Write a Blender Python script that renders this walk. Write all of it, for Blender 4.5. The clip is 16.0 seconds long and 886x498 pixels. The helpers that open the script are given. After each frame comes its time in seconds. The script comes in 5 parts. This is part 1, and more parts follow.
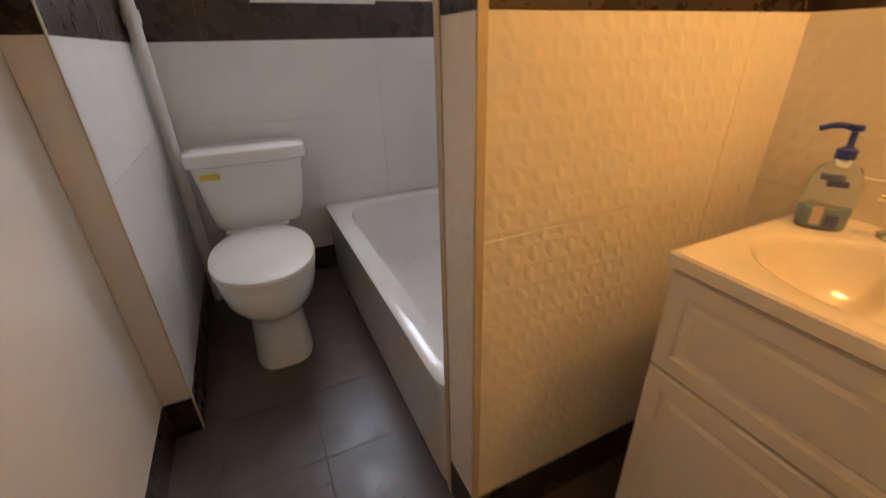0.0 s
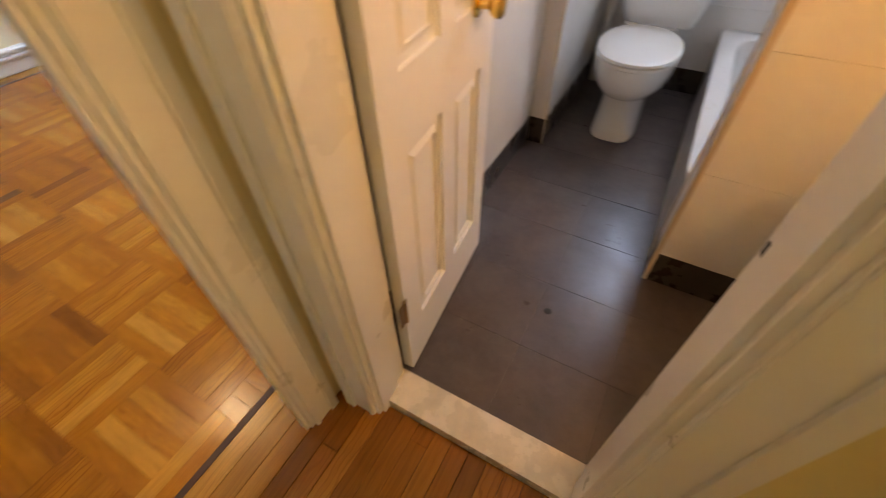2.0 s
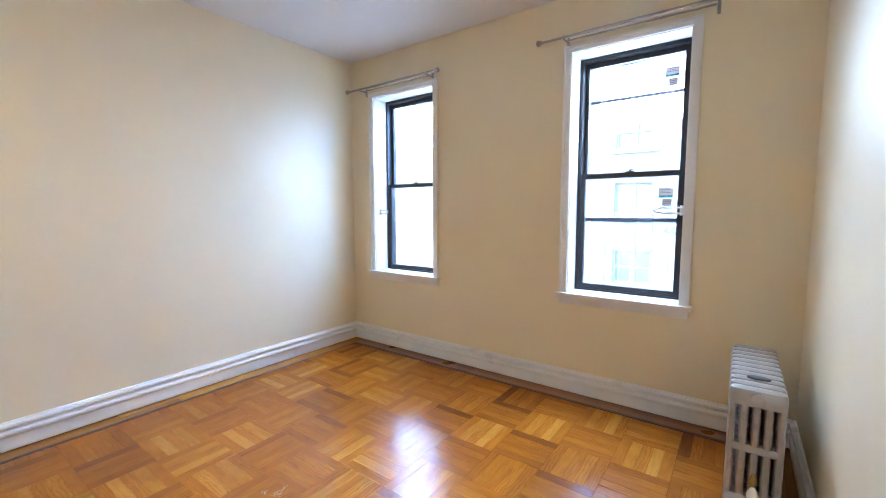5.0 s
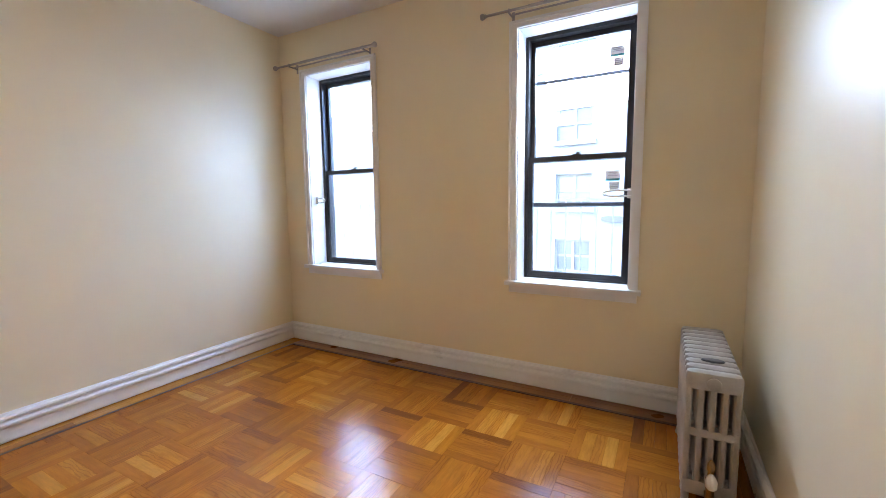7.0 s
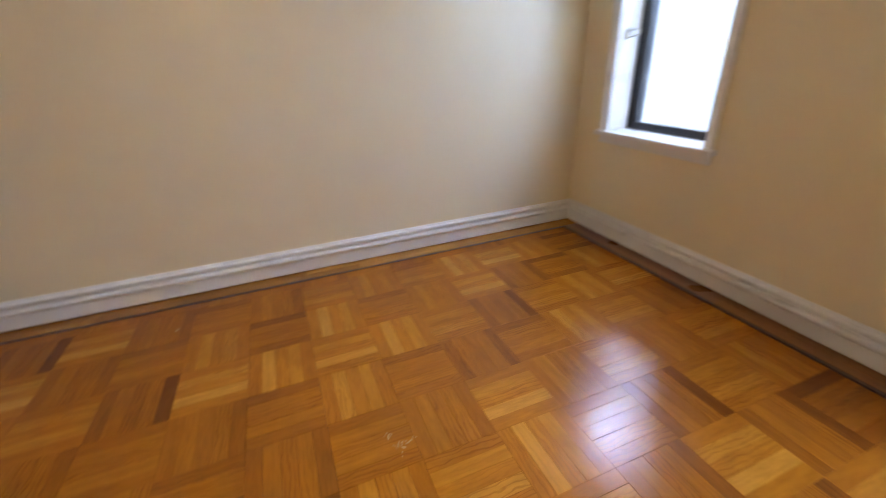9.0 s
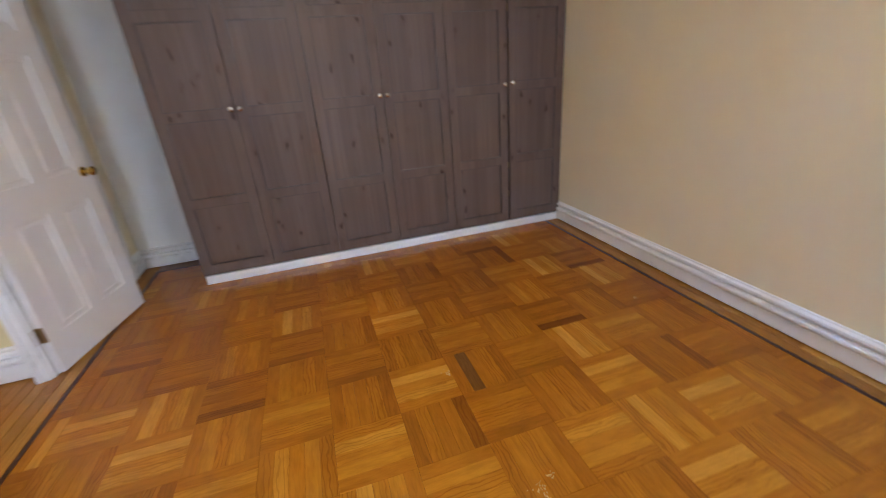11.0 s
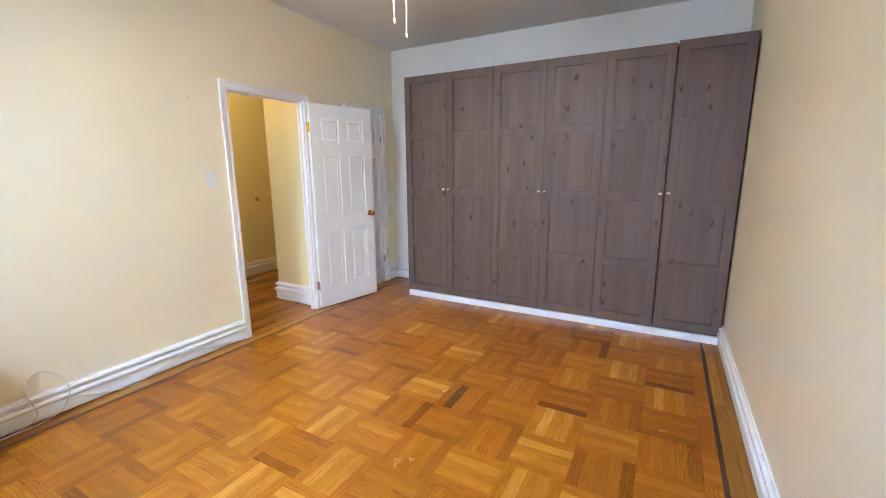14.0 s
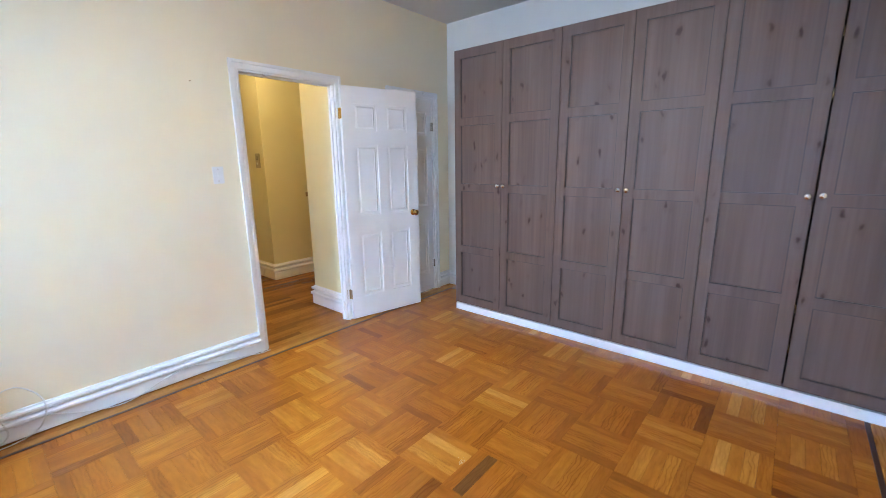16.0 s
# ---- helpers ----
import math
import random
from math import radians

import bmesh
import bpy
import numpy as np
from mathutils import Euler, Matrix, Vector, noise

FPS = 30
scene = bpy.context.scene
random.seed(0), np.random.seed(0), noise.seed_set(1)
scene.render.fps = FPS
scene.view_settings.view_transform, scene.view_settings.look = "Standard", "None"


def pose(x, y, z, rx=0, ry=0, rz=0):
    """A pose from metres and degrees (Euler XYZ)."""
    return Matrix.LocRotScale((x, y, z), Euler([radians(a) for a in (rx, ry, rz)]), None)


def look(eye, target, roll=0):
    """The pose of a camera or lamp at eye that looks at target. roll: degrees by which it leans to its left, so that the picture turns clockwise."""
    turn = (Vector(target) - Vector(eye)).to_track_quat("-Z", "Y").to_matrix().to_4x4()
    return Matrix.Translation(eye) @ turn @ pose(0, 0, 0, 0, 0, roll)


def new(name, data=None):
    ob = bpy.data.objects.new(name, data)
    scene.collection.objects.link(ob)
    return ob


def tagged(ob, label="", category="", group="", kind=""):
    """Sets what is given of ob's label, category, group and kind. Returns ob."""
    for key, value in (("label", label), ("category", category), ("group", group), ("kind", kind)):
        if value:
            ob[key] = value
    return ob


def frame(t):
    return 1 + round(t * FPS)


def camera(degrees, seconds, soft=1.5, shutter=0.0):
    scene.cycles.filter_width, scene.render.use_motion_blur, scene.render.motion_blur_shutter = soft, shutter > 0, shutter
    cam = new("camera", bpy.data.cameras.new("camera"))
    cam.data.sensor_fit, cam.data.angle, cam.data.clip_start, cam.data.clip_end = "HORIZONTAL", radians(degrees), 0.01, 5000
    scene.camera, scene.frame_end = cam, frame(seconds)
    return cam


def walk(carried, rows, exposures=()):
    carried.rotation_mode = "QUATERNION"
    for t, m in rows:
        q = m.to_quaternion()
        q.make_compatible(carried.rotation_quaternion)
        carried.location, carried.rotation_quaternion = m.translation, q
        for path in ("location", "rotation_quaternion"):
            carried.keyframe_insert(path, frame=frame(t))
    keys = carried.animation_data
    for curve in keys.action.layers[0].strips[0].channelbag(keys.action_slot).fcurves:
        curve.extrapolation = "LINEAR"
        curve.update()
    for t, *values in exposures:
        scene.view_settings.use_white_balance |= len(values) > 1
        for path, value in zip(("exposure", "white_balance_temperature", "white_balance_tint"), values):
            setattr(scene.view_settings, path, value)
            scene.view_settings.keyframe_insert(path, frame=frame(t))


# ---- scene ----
cam = camera(94.4, 16.0, 0.9, 0.4)
PATH = [
    (0, (-0.656, 0.381, 1.212), (0.088, 2.012, 0.325), -1.6),
    (0.5, (-0.615, 0.171, 1.215), (-0.067, 1.7, 0.047), -2.9),
    (1, (-0.616, -0.058, 1.261), (-0.351, 1.365, -0.118), -3.3),
    (1.5, (-0.535, -0.198, 1.31), (-0.696, 1.133, -0.174), -1.9),
    (2, (-0.503, -0.317, 1.302), (-1.189, 0.864, -0.159), -1.4),
    (2.5, (-0.591, -0.417, 1.318), (-1.649, 0.636, -0.013), -1.2),
    (3, (-0.753, -0.485, 1.351), (-2.107, 0.533, 0.287), -1.6),
    (3.5, (-0.95, -0.489, 1.377), (-2.456, 0.603, 0.641), -2.5),
    (4, (-1.148, -0.497, 1.351), (-2.708, 0.673, 0.907), -1.4),
    (4.5, (-1.31, -0.536, 1.393), (-2.796, 0.78, 1.152), -0.7),
    (5, (-1.483, -0.457, 1.37), (-2.651, 1.156, 1.185), -0.1),
    (7.5, (-1.651, -0.159, 1.313), (-2.597, 1.589, 1.096), -0.7),
    (8, (-1.837, -0.001, 1.31), (-3.003, 1.597, 1.018), -0.9),
    (8.5, (-2.094, 0.142, 1.278), (-3.491, 1.468, 0.741), -0.8),
    (9, (-2.198, 0.381, 1.265), (-3.888, 1.036, 0.42), -2.4),
    (9.5, (-2.153, 0.668, 1.303), (-3.829, 0.506, 0.224), -4.1),
    (10, (-2.209, 0.93, 1.277), (-3.623, 0.063, 0.16), -3.0),
    (12.5, (-3.813, 2.002, 1.463), (-3.142, 0.174, 1.004), -1.5),
    (13, (-4.094, 2.067, 1.464), (-3.304, 0.279, 1.041), -0.9),
    (13.5, (-4.259, 2.113, 1.47), (-3.376, 0.361, 1.08), -0.6),
    (14, (-4.331, 2.102, 1.463), (-3.394, 0.378, 1.073), -0.4),
    (14.5, (-4.329, 2.077, 1.459), (-3.354, 0.377, 1.063), -0.2),
    (15, (-4.314, 1.945, 1.457), (-3.261, 0.293, 1.055), -0.5),
    (15.5, (-4.275, 1.675, 1.466), (-3.084, 0.122, 1.055), -0.9),
    (16, (-4.223, 1.287, 1.455), (-2.952, -0.199, 1.034), -0.8),
]
walk(cam, [(t, look(eye, target, roll)) for t, eye, target, roll in PATH],
     [(0.0, 4.55, 10200, 15), (1.0, 4.8, 9600, 15), (2.0, 5.15, 8800, 15), (3.0, 5.5, 8200, 17), (4.0, 5.5, 7000, 14), (5.0, 5.5, 6700, 13), (7.5, 4.96, 8100, 19),
      (8.5, 4.84, 8700, 20), (10.0, 4.84, 8300, 19), (12.5, 5.45, 8000, 14), (14.5, 5.74, 6850, 11), (16.0, 5.74, 6150, 10)])

# ---------------------------------------------------------------- light
world = bpy.data.worlds.new("sky")
scene.world = world
world.use_nodes = True
wn = world.node_tree
sky = wn.nodes.new("ShaderNodeTexSky")
sky.sky_type = "NISHITA"
sky.sun_disc = False
sky.sun_elevation = radians(41)
sky.sun_rotation = radians(265)
sky.dust_density = 1.0
wn.links.new(sky.outputs[0], wn.nodes["Background"].inputs[0])
wn.nodes["Background"].inputs[1].default_value = 0.15


def lamp(name, kind, energy, colour, m, size=0.1, size_y=None):
    data = bpy.data.lights.new(name, kind)
    data.energy, data.color = energy, colour
    if kind == "AREA":
        data.size = size
        if size_y:
            data.shape, data.size_y = "RECTANGLE", size_y
    elif kind == "SUN":
        data.angle = size
    else:
        data.shadow_soft_size = size
    ob = new(name, data)
    ob.matrix_world = m
    return ob


SUN = lamp("sun", "SUN", 0.5, (1.0, 0.97, 0.92), look((-30, -2.5, 24), (-3, 0, 0)), radians(20))
WARM = (1.0, 0.57, 0.27)
SOFT = (1.0, 0.78, 0.42)
lamp("bedroom_bulb", "POINT", 0.60, (1.0, 0.80, 0.50), pose(-2.97, 0.06, 2.43), 0.09)
lamp("hall_bulb", "POINT", 0.40, SOFT, pose(0.05, -0.62, 2.62), 0.10)
lamp("bath_bulb", "POINT", 0.48, WARM, pose(0.365, 0.46, 1.80), 0.05)
DAY = (0.46, 0.67, 1.0)
for wx, z, aim, power, cone, wide, tall in ((-4.132, 1.96, (0.38, -1.0, -0.97), 0.62, 116, 0.70, 0.50), (-4.132, 1.80, (-1.0, -1.36, -0.88), 0.36, 80, 0.70, 1.20),
                                            (-2.144, 1.96, (-0.12, -1.0, -0.97), 1.44, 136, 0.70, 0.50)):
    at = Vector((wx, 2.74, z)) - 0.30 * Vector(aim)
    pane_light = lamp("bedroom_window_sky", "AREA", power, (0.27, 0.48, 1.0) if tall > 1 else DAY, look(at, at + Vector(aim)), wide, tall)
    pane_light.data.spread = radians(cone)
lamp("bath_window_sky", "AREA", 0.52, (0.54, 0.68, 1.0), look((-0.245, 2.745, 1.81), (-0.30, 1.2, 0.3)), 0.46, 0.56)

# ---------------------------------------------------------------- materials


def nodes(name):
    m = bpy.data.materials.new(name)
    m.use_nodes = True
    t = m.node_tree
    return m, t, t.nodes["Principled BSDF"]


def add(t, kind, **values):
    n = t.nodes.new(kind)
    for key, value in values.items():
        n.inputs[key].default_value = value
    return n


def coords(t, scale=(1, 1, 1)):
    c = t.nodes.new("ShaderNodeTexCoord")
    mp = add(t, "ShaderNodeMapping", Scale=scale)
    t.links.new(c.outputs["Object"], mp.inputs["Vector"])
    return mp.outputs[0]


def noise_of(t, vec, scale, detail=4.0, rough=0.6):
    n = add(t, "ShaderNodeTexNoise", Scale=scale, Detail=detail, Roughness=rough)
    t.links.new(vec, n.inputs["Vector"])
    return n.outputs["Fac"]


def ramp(t, fac, stops):
    r = t.nodes.new("ShaderNodeValToRGB")
    while len(r.color_ramp.elements) < len(stops):
        r.color_ramp.elements.new(0.5)
    for e, (p, c) in zip(r.color_ramp.elements, stops):
        e.position, e.color = p, (*c, 1) if len(c) == 3 else c
    t.links.new(fac, r.inputs[0])
    return r.outputs[0]


def mix(t, a, b, fac, how="MIX"):
    n = t.nodes.new("ShaderNodeMix")
    n.data_type, n.blend_type = "RGBA", how
    for sock, value in ((n.inputs[0], fac), (n.inputs[6], a), (n.inputs[7], b)):
        if isinstance(value, (int, float)):
            sock.default_value = value
        elif isinstance(value, tuple):
            sock.default_value = (*value, 1)
        else:
            t.links.new(value, sock)
    return n.outputs[2]


def bump_into(t, b, height, strength, distance=0.01):
    n = add(t, "ShaderNodeBump", Strength=strength, Distance=distance)
    t.links.new(height, n.inputs["Height"])
    t.links.new(n.outputs[0], b.inputs["Normal"])


def surface(name, col, rough=0.5, var=0.10, scale=3.0, bump=0.15, fine=90.0, metal=0.0, coat=0.0, stain=None):
    """A painted, glazed or metal surface: broad mottling, fine relief and uneven gloss."""
    m, t, b = nodes(name)
    v = coords(t)
    broad = noise_of(t, v, scale)
    small = noise_of(t, v, fine, 3.0)
    lo, hi = tuple(c * (1 - var) for c in col), tuple(min(1.0, c * (1 + var * 0.6)) for c in col)
    c = ramp(t, broad, [(0.3, lo), (0.7, hi)])
    if stain:
        spots = ramp(t, noise_of(t, v, scale * 4.0, 6.0, 0.7), [(0.60, (0, 0, 0)), (0.75, (0.6, 0.6, 0.6))])
        c = mix(t, c, stain, spots)
    t.links.new(c, b.inputs["Base Color"])
    r = ramp(t, broad, [(0.25, (rough * 0.85,) * 3), (0.8, (min(1, rough * 1.15),) * 3)])
    t.links.new(r, b.inputs["Roughness"])
    b.inputs["Metallic"].default_value = metal
    b.inputs["Coat Weight"].default_value = coat
    b.inputs["Coat Roughness"].default_value = 0.12
    if bump:
        bump_into(t, b, small, bump, 0.002)
    return m


def plaster(name, col, rough):
    """Old rolled wall paint with trowel waves and roller stipple."""
    m, t, b = nodes(name)
    v = coords(t)
    broad, mid, small = noise_of(t, v, 0.9, 3.0), noise_of(t, v, 5.0, 4.0), noise_of(t, v, 160.0, 2.0)
    c = ramp(t, broad, [(0.3, tuple(x * 0.96 for x in col)), (0.7, tuple(min(1, x * 1.02) for x in col))])
    t.links.new(c, b.inputs["Base Color"])
    t.links.new(ramp(t, mid, [(0.3, (rough * 0.85,) * 3), (0.7, (rough * 1.12,) * 3)]), b.inputs["Roughness"])
    h = mix(t, mid, small, 0.22)
    bump_into(t, b, h, 0.28, 0.006)
    return m


def parquet(name, stops, stretch=(3.4, 17.0, 9.0), rough=0.21, spread=(0.55, 0.45)):
    """Varnished oak: every strip has its own tone; the grain runs along the local x."""
    m, t, b = nodes(name)
    info = t.nodes.new("ShaderNodeObjectInfo")
    geo = t.nodes.new("ShaderNodeNewGeometry")
    tone = t.nodes.new("ShaderNodeMath")
    tone.operation = "MULTIPLY_ADD"
    t.links.new(info.outputs["Random"], tone.inputs[0])
    tone.inputs[1].default_value = spread[0]
    isl = t.nodes.new("ShaderNodeMath")
    isl.operation = "MULTIPLY"
    isl.inputs[1].default_value = spread[1]
    t.links.new(geo.outputs["Random Per Island"], isl.inputs[0])
    t.links.new(isl.outputs[0], tone.inputs[2])
    wrap = t.nodes.new("ShaderNodeMath")
    wrap.operation = "FRACT"
    t.links.new(tone.outputs[0], wrap.inputs[0])
    shift = t.nodes.new("ShaderNodeVectorMath")
    shift.operation = "MULTIPLY_ADD"
    t.links.new(wrap.outputs[0], shift.inputs[0])
    shift.inputs[1].default_value = (13.0, 7.0, 5.0)
    c = t.nodes.new("ShaderNodeTexCoord")
    t.links.new(c.outputs["Object"], shift.inputs[2])
    mp = add(t, "ShaderNodeMapping", Scale=stretch)
    t.links.new(shift.outputs[0], mp.inputs["Vector"])
    grain = noise_of(t, mp.outputs[0], 2.2, 6.0, 0.65)
    mp2 = add(t, "ShaderNodeMapping", Scale=(1.6, 4.2, 3.0))
    t.links.new(shift.outputs[0], mp2.inputs["Vector"])
    w = add(t, "ShaderNodeTexWave", Scale=4.2, Distortion=9.0, Detail=2.5)
    w.bands_direction = "Y"
    w.inputs["Detail Scale"].default_value = 1.2
    t.links.new(mp2.outputs[0], w.inputs["Vector"])
    base = ramp(t, wrap.outputs[0], stops)
    g = ramp(t, grain, [(0.32, (0.50, 0.40, 0.32)), (0.62, (1.12, 1.09, 1.05))])
    c1 = mix(t, base, g, 0.40, "MULTIPLY")
    rings = ramp(t, w.outputs["Fac"], [(0.0, (0.60, 0.48, 0.36)), (0.30, (1, 1, 1))])
    # only some strips are flat-sawn and show the broad figure
    sawn = t.nodes.new("ShaderNodeMath")
    sawn.operation = "MULTIPLY"
    sawn.inputs[1].default_value = 7.77
    t.links.new(wrap.outputs[0], sawn.inputs[0])
    part_of = t.nodes.new("ShaderNodeMath")
    part_of.operation = "FRACT"
    t.links.new(sawn.outputs[0], part_of.inputs[0])
    figure = ramp(t, part_of.outputs[0], [(0.45, (0.12, 0.12, 0.12)), (0.75, (0.62, 0.62, 0.62))])
    c2 = mix(t, c1, rings, figure, "MULTIPLY")
    at = t.nodes.new("ShaderNodeNewGeometry")
    wide = ramp(t, noise_of(t, at.outputs["Position"], 1.7, 5.0, 0.6), [(0.3, (0.80, 0.74, 0.68)), (0.7, (1.08, 1.08, 1.08))])
    c2 = mix(t, c2, wide, 0.8, "MULTIPLY")
    t.links.new(c2, b.inputs["Base Color"])
    t.links.new(ramp(t, noise_of(t, at.outputs["Position"], 3.0, 2.0), [(0.3, (rough * 0.88,) * 3), (0.7, (rough * 1.12,) * 3)]), b.inputs["Roughness"])
    b.inputs["Specular IOR Level"].default_value = 0.45
    bump_into(t, b, mix(t, noise_of(t, at.outputs["Position"], 6.0, 2.0), grain, 0.25), 0.20, 0.006)
    return m


def stained_pine(name):
    """Grey-brown stained pine: grain along z, scattered oval knots."""
    m, t, b = nodes(name)
    info = t.nodes.new("ShaderNodeObjectInfo")
    shift = t.nodes.new("ShaderNodeVectorMath")
    shift.operation = "MULTIPLY_ADD"
    t.links.new(info.outputs["Random"], shift.inputs[0])
    shift.inputs[1].default_value = (31.0, 17.0, 23.0)
    c = t.nodes.new("ShaderNodeTexCoord")
    t.links.new(c.outputs["Object"], shift.inputs[2])

    def scaled(s):
        mp = add(t, "ShaderNodeMapping", Scale=s)
        t.links.new(shift.outputs[0], mp.inputs["Vector"])
        return mp.outputs[0]
    grain = noise_of(t, scaled((30.0, 14.0, 1.1)), 1.6, 4.0, 0.55)
    boards = noise_of(t, scaled((9.0, 4.0, 0.25)), 1.0, 1.0)
    vor = add(t, "ShaderNodeTexVoronoi", Scale=1.0, Randomness=1.0)
    wob = add(t, "ShaderNodeTexNoise", Scale=2.3, Detail=3.0)
    t.links.new(scaled((6.0, 1.0, 4.0)), wob.inputs["Vector"])
    moved = t.nodes.new("ShaderNodeVectorMath")
    moved.operation = "MULTIPLY_ADD"
    t.links.new(wob.outputs["Color"], moved.inputs[0])
    moved.inputs[1].default_value = (0.55, 0.0, 0.55)
    t.links.new(scaled((9.0, 0.5, 4.3)), moved.inputs[2])
    t.links.new(moved.outputs[0], vor.inputs["Vector"])
    knot = ramp(t, vor.outputs["Distance"], [(0.06, (1, 1, 1)), (0.13, (0, 0, 0))])
    halo = ramp(t, vor.outputs["Distance"], [(0.07, (0.45, 0.45, 0.45)), (0.24, (0, 0, 0))])
    keep = ramp(t, noise_of(t, scaled((4.0, 1.0, 3.0)), 1.3, 1.0), [(0.30, (0, 0, 0)), (0.40, (1, 1, 1))])
    base = ramp(t, grain, [(0.25, (0.126, 0.083, 0.067)), (0.5, (0.143, 0.096, 0.078)), (0.8, (0.160, 0.110, 0.090))])
    base = mix(t, base, ramp(t, boards, [(0.35, (0.82, 0.80, 0.80)), (0.65, (1.12, 1.10, 1.08))]), 0.7, "MULTIPLY")
    k1, k2 = mix(t, knot, keep, 1.0, "MULTIPLY"), mix(t, halo, keep, 1.0, "MULTIPLY")
    base = mix(t, base, (0.088, 0.046, 0.036), k2)
    base = mix(t, base, (0.052, 0.022, 0.017), k1)
    t.links.new(base, b.inputs["Base Color"])
    b.inputs["Roughness"].default_value = 0.52
    b.inputs["Specular IOR Level"].default_value = 0.35
    bump_into(t, b, grain, 0.12, 0.002)
    return m


def relief_tile(name, col):
    """Glazed white wall tile with a pressed wave in the glaze."""
    m, t, b = nodes(name)
    v = coords(t, (1.0, 1.0, 1.0))
    at = t.nodes.new("ShaderNodeSeparateXYZ")
    t.links.new(v, at.inputs[0])
    along = t.nodes.new("ShaderNodeMath")
    along.operation = "ADD"
    t.links.new(at.outputs[0], along.inputs[0])
    t.links.new(at.outputs[1], along.inputs[1])
    lean = t.nodes.new("ShaderNodeMath")
    lean.operation = "MULTIPLY_ADD"
    t.links.new(at.outputs[2], lean.inputs[0])
    lean.inputs[1].default_value = 0.30
    t.links.new(along.outputs[0], lean.inputs[2])
    flat = t.nodes.new("ShaderNodeCombineXYZ")
    t.links.new(lean.outputs[0], flat.inputs[0])
    t.links.new(at.outputs[2], flat.inputs[1])
    wob = add(t, "ShaderNodeTexNoise", Scale=14.0, Detail=2.0)
    t.links.new(v, wob.inputs["Vector"])
    moved = t.nodes.new("ShaderNodeVectorMath")
    moved.operation = "MULTIPLY_ADD"
    t.links.new(wob.outputs["Color"], moved.inputs[0])
    moved.inputs[1].default_value = (0.030, 0.030, 0.0)
    t.links.new(flat.outputs[0], moved.inputs[2])
    w = add(t, "ShaderNodeTexBrick", Scale=1.0)
    w.offset, w.squash = 0.33, 1.0
    w.inputs["Brick Width"].default_value = 0.046
    w.inputs["Row Height"].default_value = 0.040
    w.inputs["Mortar Size"].default_value = 0.015
    w.inputs["Mortar Smooth"].default_value = 1.0
    t.links.new(moved.outputs[0], w.inputs["Vector"])
    c = ramp(t, noise_of(t, v, 2.5), [(0.3, tuple(x * 0.95 for x in col)), (0.7, col)])
    t.links.new(c, b.inputs["Base Color"])
    b.inputs["Roughness"].default_value = 0.30
    bump_into(t, b, w.outputs["Fac"], 0.27, 0.0035)
    return m


def slate_tile(name, col, rough):
    m, t, b = nodes(name)
    v = coords(t)
    info = t.nodes.new("ShaderNodeObjectInfo")
    c = ramp(t, noise_of(t, v, 7.0, 6.0, 0.7), [(0.3, tuple(x * 0.7 for x in col)), (0.7, tuple(x * 1.25 for x in col))])
    c = mix(t, c, ramp(t, info.outputs["Random"], [(0.0, (0.85, 0.85, 0.85)), (1.0, (1.15, 1.12, 1.1))]), 1.0, "MULTIPLY")
    dust = ramp(t, noise_of(t, v, 3.0, 6.0, 0.75), [(0.55, (0, 0, 0)), (0.9, (0.12, 0.12, 0.12))])
    c = mix(t, c, (0.20, 0.16, 0.13), dust)
    t.links.new(c, b.inputs["Base Color"])
    t.links.new(ramp(t, noise_of(t, v, 9.0, 5.0), [(0.3, (rough * 0.8,) * 3), (0.7, (rough * 1.3,) * 3)]), b.inputs["Roughness"])
    bump_into(t, b, noise_of(t, v, 60.0, 4.0), 0.12, 0.003)
    return m


def glass(name, tint=(1, 1, 1), rough=0.0):
    m, t, b = nodes(name)
    b.inputs["Base Color"].default_value = (*tint, 1)
    b.inputs["Transmission Weight"].default_value = 1.0
    b.inputs["Roughness"].default_value = rough
    b.inputs["IOR"].default_value = 1.45
    return m


def glowing(name, col, strength):
    m, t, b = nodes(name)
    b.inputs["Base Color"].default_value = (0.9, 0.88, 0.82, 1)
    b.inputs["Emission Color"].default_value = (*col, 1)
    b.inputs["Emission Strength"].default_value = strength
    return m


CREAM = plaster("cream_wall_paint", (0.86, 0.755, 0.535), 0.40)
HALLPAINT = plaster("hall_wall_paint", (0.79, 0.69, 0.38), 0.45)
WHITEWALL = plaster("white_wall_paint", (0.80, 0.78, 0.72), 0.5)
CEILING = plaster("ceiling_paint", (0.78, 0.77, 0.75), 0.8)
BATHPAINT = plaster("bath_wall_paint", (0.78, 0.74, 0.68), 0.45)
TRIM = surface("white_gloss_trim", (0.85, 0.845, 0.825), 0.30, 0.03, 4.0, 0.07, 45.0)
DOORPAINT = surface("white_door_paint", (0.86, 0.855, 0.84), 0.34, 0.03, 3.0, 0.06, 70.0)
TONES = [(0.03, (0.1815, 0.0473, 0.0066)), (0.11, (0.297, 0.088, 0.0099)), (0.35, (0.407, 0.1287, 0.0121)), (0.65, (0.473, 0.1606, 0.0143)), (0.84, (0.55, 0.2068, 0.022)), (0.97, (0.66, 0.2915, 0.0462))]
OAK = parquet("oak_parquet", TONES)
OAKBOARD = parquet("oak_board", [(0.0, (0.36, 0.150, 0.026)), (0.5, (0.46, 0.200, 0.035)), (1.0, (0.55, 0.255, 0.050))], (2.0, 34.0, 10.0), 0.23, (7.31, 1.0))
